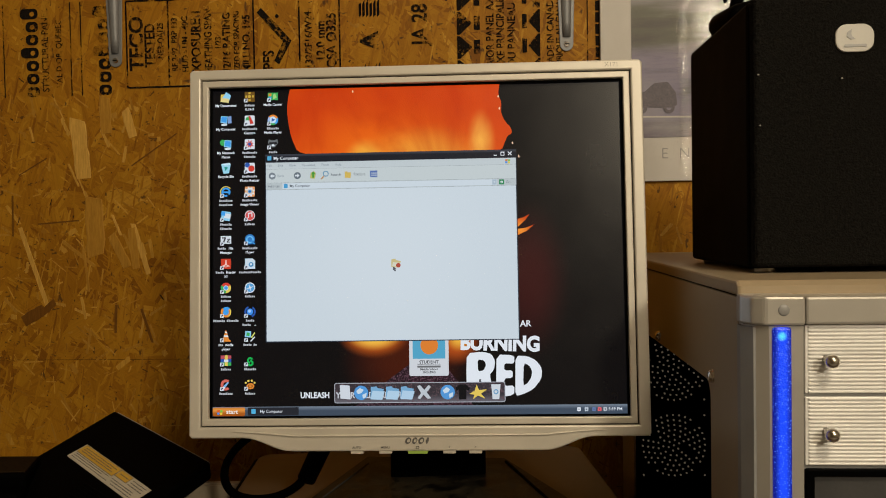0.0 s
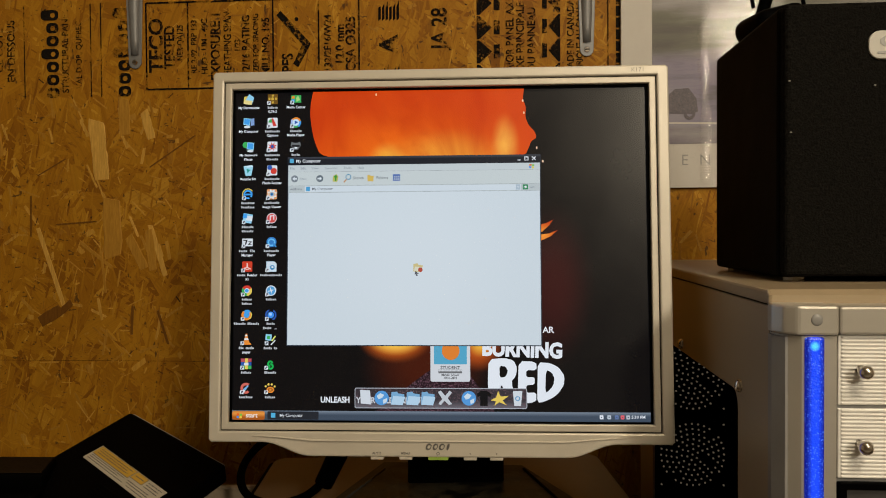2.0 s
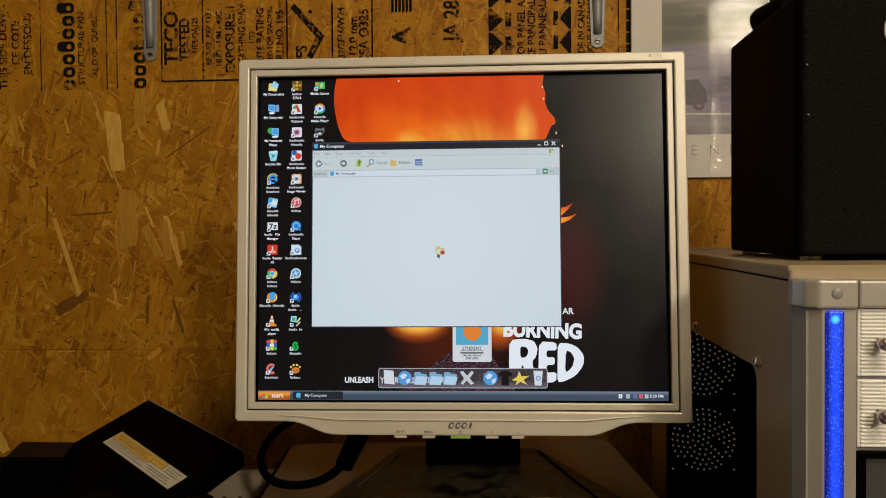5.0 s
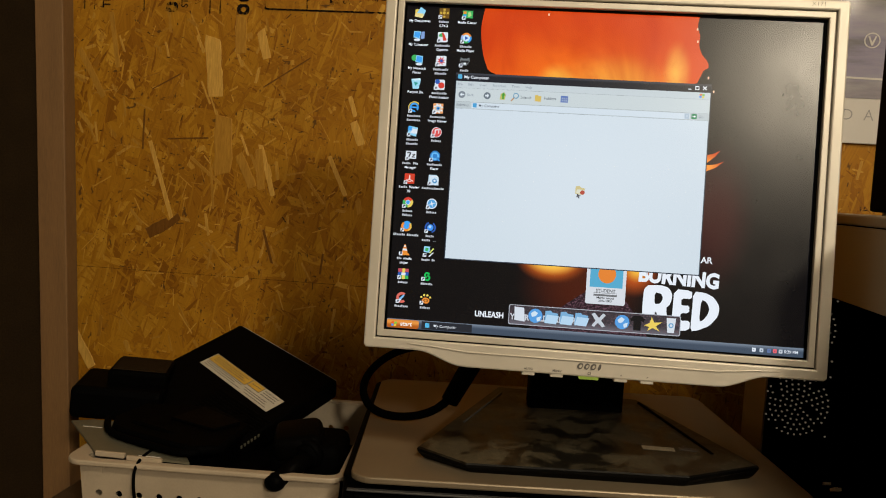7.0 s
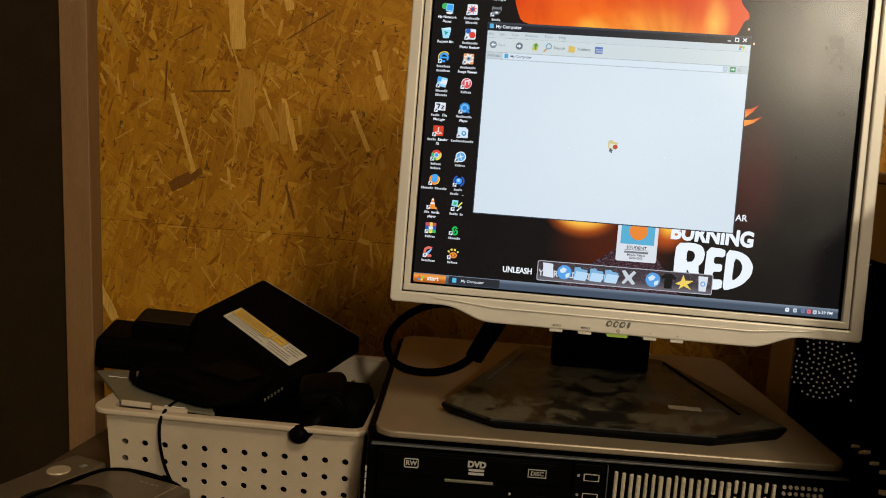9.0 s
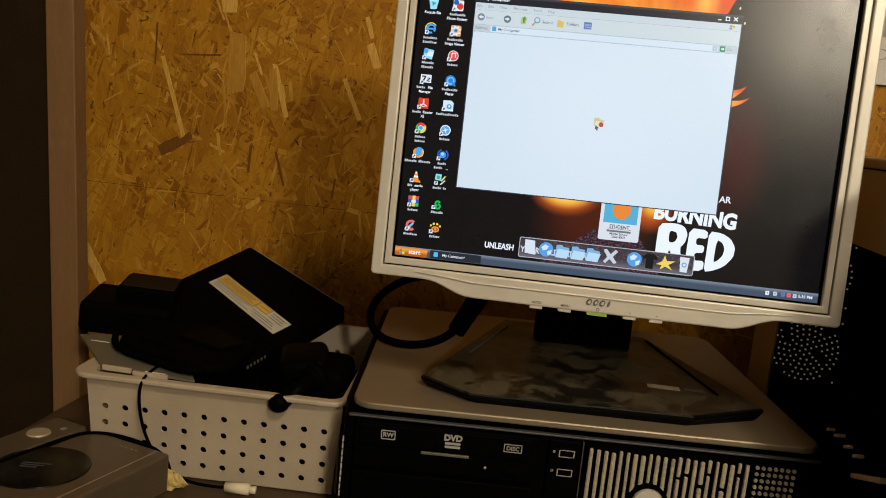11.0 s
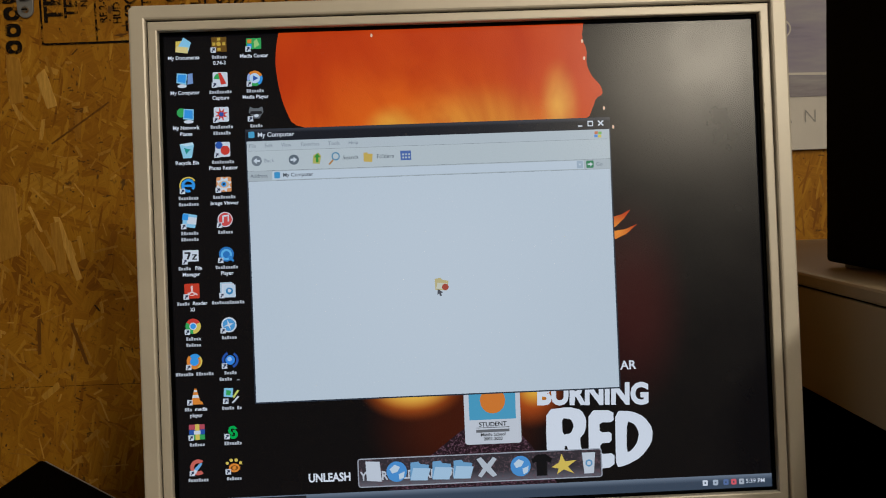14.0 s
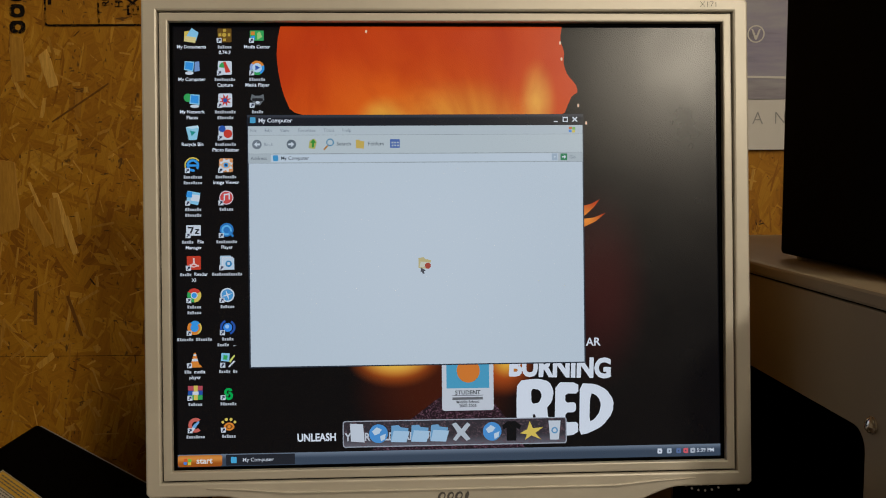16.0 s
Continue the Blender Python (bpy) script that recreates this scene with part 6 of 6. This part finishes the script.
# optical drive unit leaning across the basket
def drive_box():
    ob_at = Matrix.Translation((-0.4215, 0.343, 0.9285))
    u, v = Vector((0.150, -0.072, -0.045)), Vector((-0.082, -0.139, -0.0535))
    n = u.cross(v).normalized() * -1
    uu = u.normalized()
    vv = uu.cross(n).normalized()
    if vv.dot(v) < 0:
        vv = -vv
    turn = Matrix((uu, vv, n)).transposed().to_4x4()
    L, D = u.length, v.length
    ob = thing("external_drive", "black external disc drive with a yellow laser warning label", "disc drive", ob_at @ turn)
    part("body", boxed(0.0, L, 0.0, D, -0.026, 0.0, bevel=0.005, seg=3), DRIVE_BLACK, ob)
    part("edge_trim", boxed(0.004, L - 0.004, -0.0012, 0.003, -0.010, -0.003, bevel=0.0008), SILVER_DARK, ob)
    lab = Matrix.Translation((L * 0.535, D * 0.47, 0.0)) @ pose(0, 0, 0, 0, 0, 4)
    label = part("warning_label", boxed(-0.062, 0.062, -0.0130, 0.0130, 0.0001, 0.0006), LABEL_PAPER, ob, "white and yellow laser warning label", lab)
    for x0, x1, y0, y1 in ((-0.060, 0.008, -0.0118, 0.001), (0.010, 0.030, -0.0118, -0.002)):
        part("label_outline", boxed(x0 - 0.0006, x1 + 0.0006, y0 - 0.0006, y1 + 0.0006, 0.0006, 0.0008), DARK_PRINT, label)
        part("yellow_field", boxed(x0, x1, y0, y1, 0.0008, 0.0010), YELLOW, label)
    dash = random.Random(5)
    for x0, x1, y, z in ((-0.056, 0.004, -0.0085, 0.0010), (-0.056, -0.002, -0.0055, 0.0010), (-0.056, 0.003, -0.0025, 0.0010), (-0.058, 0.006, 0.0035, 0.0006), (-0.058, -0.004, 0.0062, 0.0006), (-0.058, 0.010, 0.0092, 0.0006), (0.013, 0.028, -0.007, 0.0010), (0.034, 0.058, -0.009, 0.0006), (0.034, 0.056, -0.0055, 0.0006), (0.034, 0.058, -0.002, 0.0006), (0.012, 0.050, 0.003, 0.0006), (0.014, 0.052, 0.006, 0.0006), (0.018, 0.056, 0.0095, 0.0006)):
        bm = bmesh.new()
        x = x0
        while x < x1:
            w = dash.uniform(0.0012, 0.0042)
            box(bm, x, min(x + w, x1), y - 0.00055, y + 0.00055, z, z + 0.0002)
            x += w + 0.0009
        part("print_bar", bm, DARK_PRINT, label, kind="stuff")
    for k in range(12):
        part("groove_rib", boxed(L * 0.50, L - 0.004, D - 0.012 - 0.0048 * k, D - 0.0095 - 0.0048 * k, 0.0, 0.0012, bevel=0.0004, seg=1), DRIVE_BLACK, ob)
    for k in range(8):
        part("vent_slit", boxed(L - 0.0004, L + 0.0006, D - 0.012 - 0.0048 * k, D - 0.0098 - 0.0048 * k, -0.0060, -0.0025), DULL_TIN, ob)
    return ob


drive_box()
adapter = thing("power_adapter", "black power adapter box lying on the basket's rim", "adapter", Matrix.Translation((-0.503, 0.190, 0.846)) @ pose(0, 0, 0, 3, 4, 16))
part("body", boxed(-0.046, 0.050, -0.034, 0.045, 0.0, 0.036, bevel=0.007, seg=3), BLACK, adapter)
part("cover", boxed(-0.014, 0.050, -0.010, 0.050, 0.032, 0.050, bevel=0.004, seg=3), BLACK_SOFT, adapter)
part("top_panel", boxed(-0.010, 0.047, -0.004, 0.047, 0.0495, 0.0512, bevel=0.0006), HARDBOARD, adapter, "dull grey top panel")
tray = thing("metal_plate", "dull silver drive mounting plate with slots", "plate", Matrix.Translation((-0.4345, 0.020, 0.8605)))
flat = Matrix.Rotation(-math.pi / 2, 4, "X")
part("sheet", plate([[(0.0, 0.0), (0.092, -0.005), (0.070, 0.030), (0.010, 0.090), (-0.052, 0.088), (-0.070, 0.078)], rounded(0.040, 0.062, -0.001, 0.004, 0.001), rounded(-0.052, -0.030, 0.064, 0.069, 0.001)], -0.001, 0.001), DULL_TIN, tray, at=flat)
for x0, x1, y0, y1 in ((0.040, 0.062, -0.001, 0.004), (-0.052, -0.030, 0.064, 0.069)):
    part("pale_slot", boxed(x0 + 0.001, x1 - 0.001, y0 + 0.001, y1 - 0.001, -0.001, 0.0004), PAPER, tray)
part("front_lip", boxed(0.002, 0.030, -0.0040, -0.0010, -0.002, 0.003, bevel=0.0006), BASKET, tray)
part("front_lip", boxed(0.033, 0.066, -0.0065, -0.0030, -0.002, 0.002, bevel=0.0006), BASKET, tray)
loop = thing("coiled_cable", "black cable coiled on the metal plate", "cable")
part("coil", cable([(-0.466, 0.100, 0.867), (-0.456, 0.076, 0.866), (-0.438, 0.056, 0.866), (-0.412, 0.045, 0.866), (-0.385, 0.034, 0.866), (-0.352, 0.020, 0.866), (-0.335, 0.032, 0.867), (-0.360, 0.055, 0.868), (-0.410, 0.070, 0.868), (-0.438, 0.085, 0.871), (-0.41, 0.072, 0.872), (-0.37, 0.055, 0.870), (-0.345, 0.06, 0.858)], 0.0034), BLACK_SOFT, loop, smooth=True)
case = thing("cloth_case", "soft black cloth case lying on the metal plate", "case")
part("flap", flat_shape([(-0.400, 0.100), (-0.345, 0.075), (-0.330, 0.105), (-0.385, 0.145)], 0.8710, 0.8745, 0.001), BLACK, case)
part("body", flat_shape([(-0.458, 0.098), (-0.448, 0.074), (-0.434, 0.060), (-0.405, 0.048), (-0.372, 0.036), (-0.345, 0.026), (-0.322, 0.040), (-0.322, 0.110), (-0.380, 0.160), (-0.450, 0.150)], 0.8625, 0.8715, 0.003), BLACK_SOFT, case, smooth=True)
bundle = thing("cable_bundle", "tangle of black cables filling the basket", "cables")
rng = random.Random(3)
for k in range(14):
    x, y, z = -0.325 + rng.uniform(-0.06, 0.06), 0.135 + rng.uniform(-0.07, 0.07), 0.775 + rng.uniform(0.0, 0.035)
    part("loop_of_cable", cable([(x + 0.045 * math.sin(a + k), y + 0.045 * math.cos(a * 1.1 + k), z + 0.008 * math.sin(a * 2 + k)) for a in (0, 1, 2, 3, 4, 5)], rng.uniform(0.003, 0.0065)), BLACK_SOFT, bundle, smooth=True)
# these three are plain black blocks, added to darken the basket's pale inside
part("black_filler", boxed(-0.425, -0.216, 0.032, 0.235, 0.768, 0.822, bevel=0.012, seg=3), BLACK_SOFT, bundle, smooth=True)
part("black_filler", boxed(-0.428, -0.345, 0.085, 0.245, 0.815, 0.856, bevel=0.010, seg=3), BLACK_SOFT, bundle, smooth=True)
part("black_filler", boxed(-0.452, -0.400, 0.120, 0.215, 0.836, 0.860, bevel=0.012, seg=3), BLACK_SOFT, bundle, smooth=True)
mic = thing("webcam", "black rounded webcam with a short stalk on the basket", "webcam", Matrix.Translation((-0.244, 0.072, 0.842)) @ pose(0, 0, 0, 0, 0, 4))
part("body", boxed(-0.040, 0.028, -0.022, 0.045, 0.0, 0.034, bevel=0.011, seg=4), BLACK_SOFT, mic, smooth=True)
part("head", boxed(-0.034, 0.012, -0.018, 0.036, 0.020, 0.044, bevel=0.009, seg=4), DRIVE_BLACK, mic, smooth=True, at=pose(0, 0, 0, 6, -8, 10))
for r, y in ((0.0165, -0.0205), (0.0130, -0.0255)):
    bm = bmesh.new()
    rod(bm, (-0.002, y + 0.006, 0.024), (-0.0045, y, 0.0225), r, r * 0.93, 28)
    part("collar", bm, BLACK_SOFT if r < 0.015 else BLACK, mic, smooth=True)
bm = bmesh.new()
rod(bm, (0.0, -0.020, 0.024), (-0.022, -0.050, 0.010), 0.0095, 0.0075)
part("stalk", bm, DRIVE_BLACK, mic, smooth=True)
bm = bmesh.new()
part("stalk_end", ball(bm, (-0.024, -0.053, 0.009), (0.0095, 0.0085, 0.0085), 3), BLACK, mic, smooth=True)
lead = thing("audio_lead", "thin black audio lead with a cream plug hanging down the basket", "cable")
part("lead", cable([(-0.388, 0.040, 0.862), (-0.388, 0.010, 0.863), (-0.389, 0.001, 0.852), (-0.387, 0.003, 0.825), (-0.380, 0.004, 0.803), (-0.366, 0.002, 0.784), (-0.345, 0.001, 0.772), (-0.322, 0.003, 0.7690), (-0.304, 0.006, 0.7695)], 0.0014), BLACK_SOFT, lead, smooth=True)
bm = bmesh.new()
rod(bm, (-0.305, 0.006, 0.7700), (-0.283, 0.008, 0.7700), 0.0044, 0.0052)
rod(bm, (-0.283, 0.008, 0.7700), (-0.277, 0.0085, 0.7700), 0.0034)
part("plug", bm, CREAM, lead, "cream plastic plug", smooth=True)
scrap = thing("paper_scrap", "crumpled scrap of yellow paper on the desk", "paper")
bm = bmesh.new()
ball(bm, (-0.356, -0.002, DESK_Z + 0.007), (0.016, 0.008, 0.009), 3)
for v in bm.verts:
    v.co += Vector([noise.noise(v.co * 220 + Vector((k * 9, 0, 0))) for k in range(3)]) * 0.006
    v.co.z = max(v.co.z, DESK_Z)
part("crumple", bm, mat("yellowed_paper", (0.50, 0.38, 0.13), 0.7, 0.0, 0.15, 120, 0.1), scrap)

# ---- silver device in front of the basket ----
device = thing("disc_player", "small silver box-shaped disc player with a dark round lid", "disc player", Matrix.Translation((-0.352, -0.008, DESK_Z)) @ pose(0, 0, 0, 0, 0, -15.5))
part("body", boxed(-0.092, 0.0, -0.200, 0.0, 0.0, 0.0360, bevel=0.0022), DEVICE, device)
part("hinge_bar", boxed(-0.138, -0.100, -0.200, 0.0020, 0.0, 0.0365, bevel=0.0022), DEVICE, device)
part("seam", boxed(-0.134, -0.010, -0.196, -0.004, 0.002, 0.0325), BLACK, device)
lid = bmesh.new()
rod(lid, (-0.064, -0.080, 0.0350), (-0.064, -0.080, 0.0370), 0.0392, 0.0385, 56)
lid_ob = part("round_lid", lid, LID, device, "dark glossy round lid")
for k in range(3):
    part("lid_print", plate([rounded(-0.012 + 0.002 * k, 0.012 - 0.003 * k, -0.0008, 0.0008, 0.0004)], -0.0003, 0.0), SLATE, lid_ob, at=Matrix.Translation((-0.070, -0.078 - 0.004 * k, 0.0373)) @ pose(0, 0, 0, -90, 0, 24))
bm = bmesh.new()
rod(bm, (-0.120, -0.034, 0.0360), (-0.120, -0.034, 0.0378), 0.0105, 0.0096, 28)
part("button", bm, TOWER_PAINT, device, "round silver button")
for x in (-0.113, -0.110):
    part("bar_print", boxed(x, x + 0.0012, -0.018, -0.012, 0.0364, 0.0367), PALE_PRINT, device)
for k in range(4):
    part("top_print", boxed(-0.046 + 0.006 * k, -0.0430 + 0.006 * k - 0.001 * (k % 2), -0.0125, -0.0115, 0.0359, 0.0361), TOWER_PAINT, device)
part("top_score", boxed(-0.0128, -0.0120, -0.199, -0.002, 0.0358, 0.0361), TOWER_PAINT, device)
cord = thing("black_cord", "thick black cord lying in the seam behind the silver player", "cable")
part("cord", cable([(-0.498, -0.172, 0.7995), (-0.4705, -0.079, 0.7995), (-0.450, -0.006, 0.7995), (-0.438, 0.010, 0.7990), (-0.415, 0.0125, 0.7992), (-0.385, 0.0065, 0.7980), (-0.364, 0.0040, 0.7930), (-0.358, 0.005, 0.780), (-0.360, 0.008, 0.7680)], 0.0028), BLACK_SOFT, cord, smooth=True)

# ---- monitor cable loop and small things round the computers ----
video = thing("video_cable", "thick black video cable looping over the computer's lid", "cable")
part("cord", cable([(-0.13, 0.260, 0.925), (-0.165, 0.235, 0.945), (-0.205, 0.205, 0.935), (-0.226, 0.175, 0.908), (-0.212, 0.150, 0.886), (-0.178, 0.135, 0.8835), (-0.142, 0.130, 0.892), (-0.118, 0.128, 0.915), (-0.104, 0.125, 0.945), (-0.095, 0.105, 0.985)], 0.0042), BLACK_SOFT, video, smooth=True)
bm = bmesh.new()
rod(bm, (-0.124, 0.129, 0.908), (-0.102, 0.124, 0.952), 0.0090, 0.0100)
part("ferrite", bm, BLACK, video, "black ferrite sleeve", smooth=True)
for k in range(5):
    x, y, z = 0.030 + 0.010 * k, 0.150 + 0.02 * (k % 2), 0.060 + 0.012 * k
    part("loose_wire", cable([(x, y - 0.06, z - 0.03), (x + 0.01, y - 0.03, z + 0.015), (x + 0.03, y, z - 0.005), (x + 0.02, y + 0.05, z + 0.012), (x + 0.06, y + 0.10, z + 0.03)], 0.0022), CREAM if k % 2 else SLAT, tower, smooth=True)
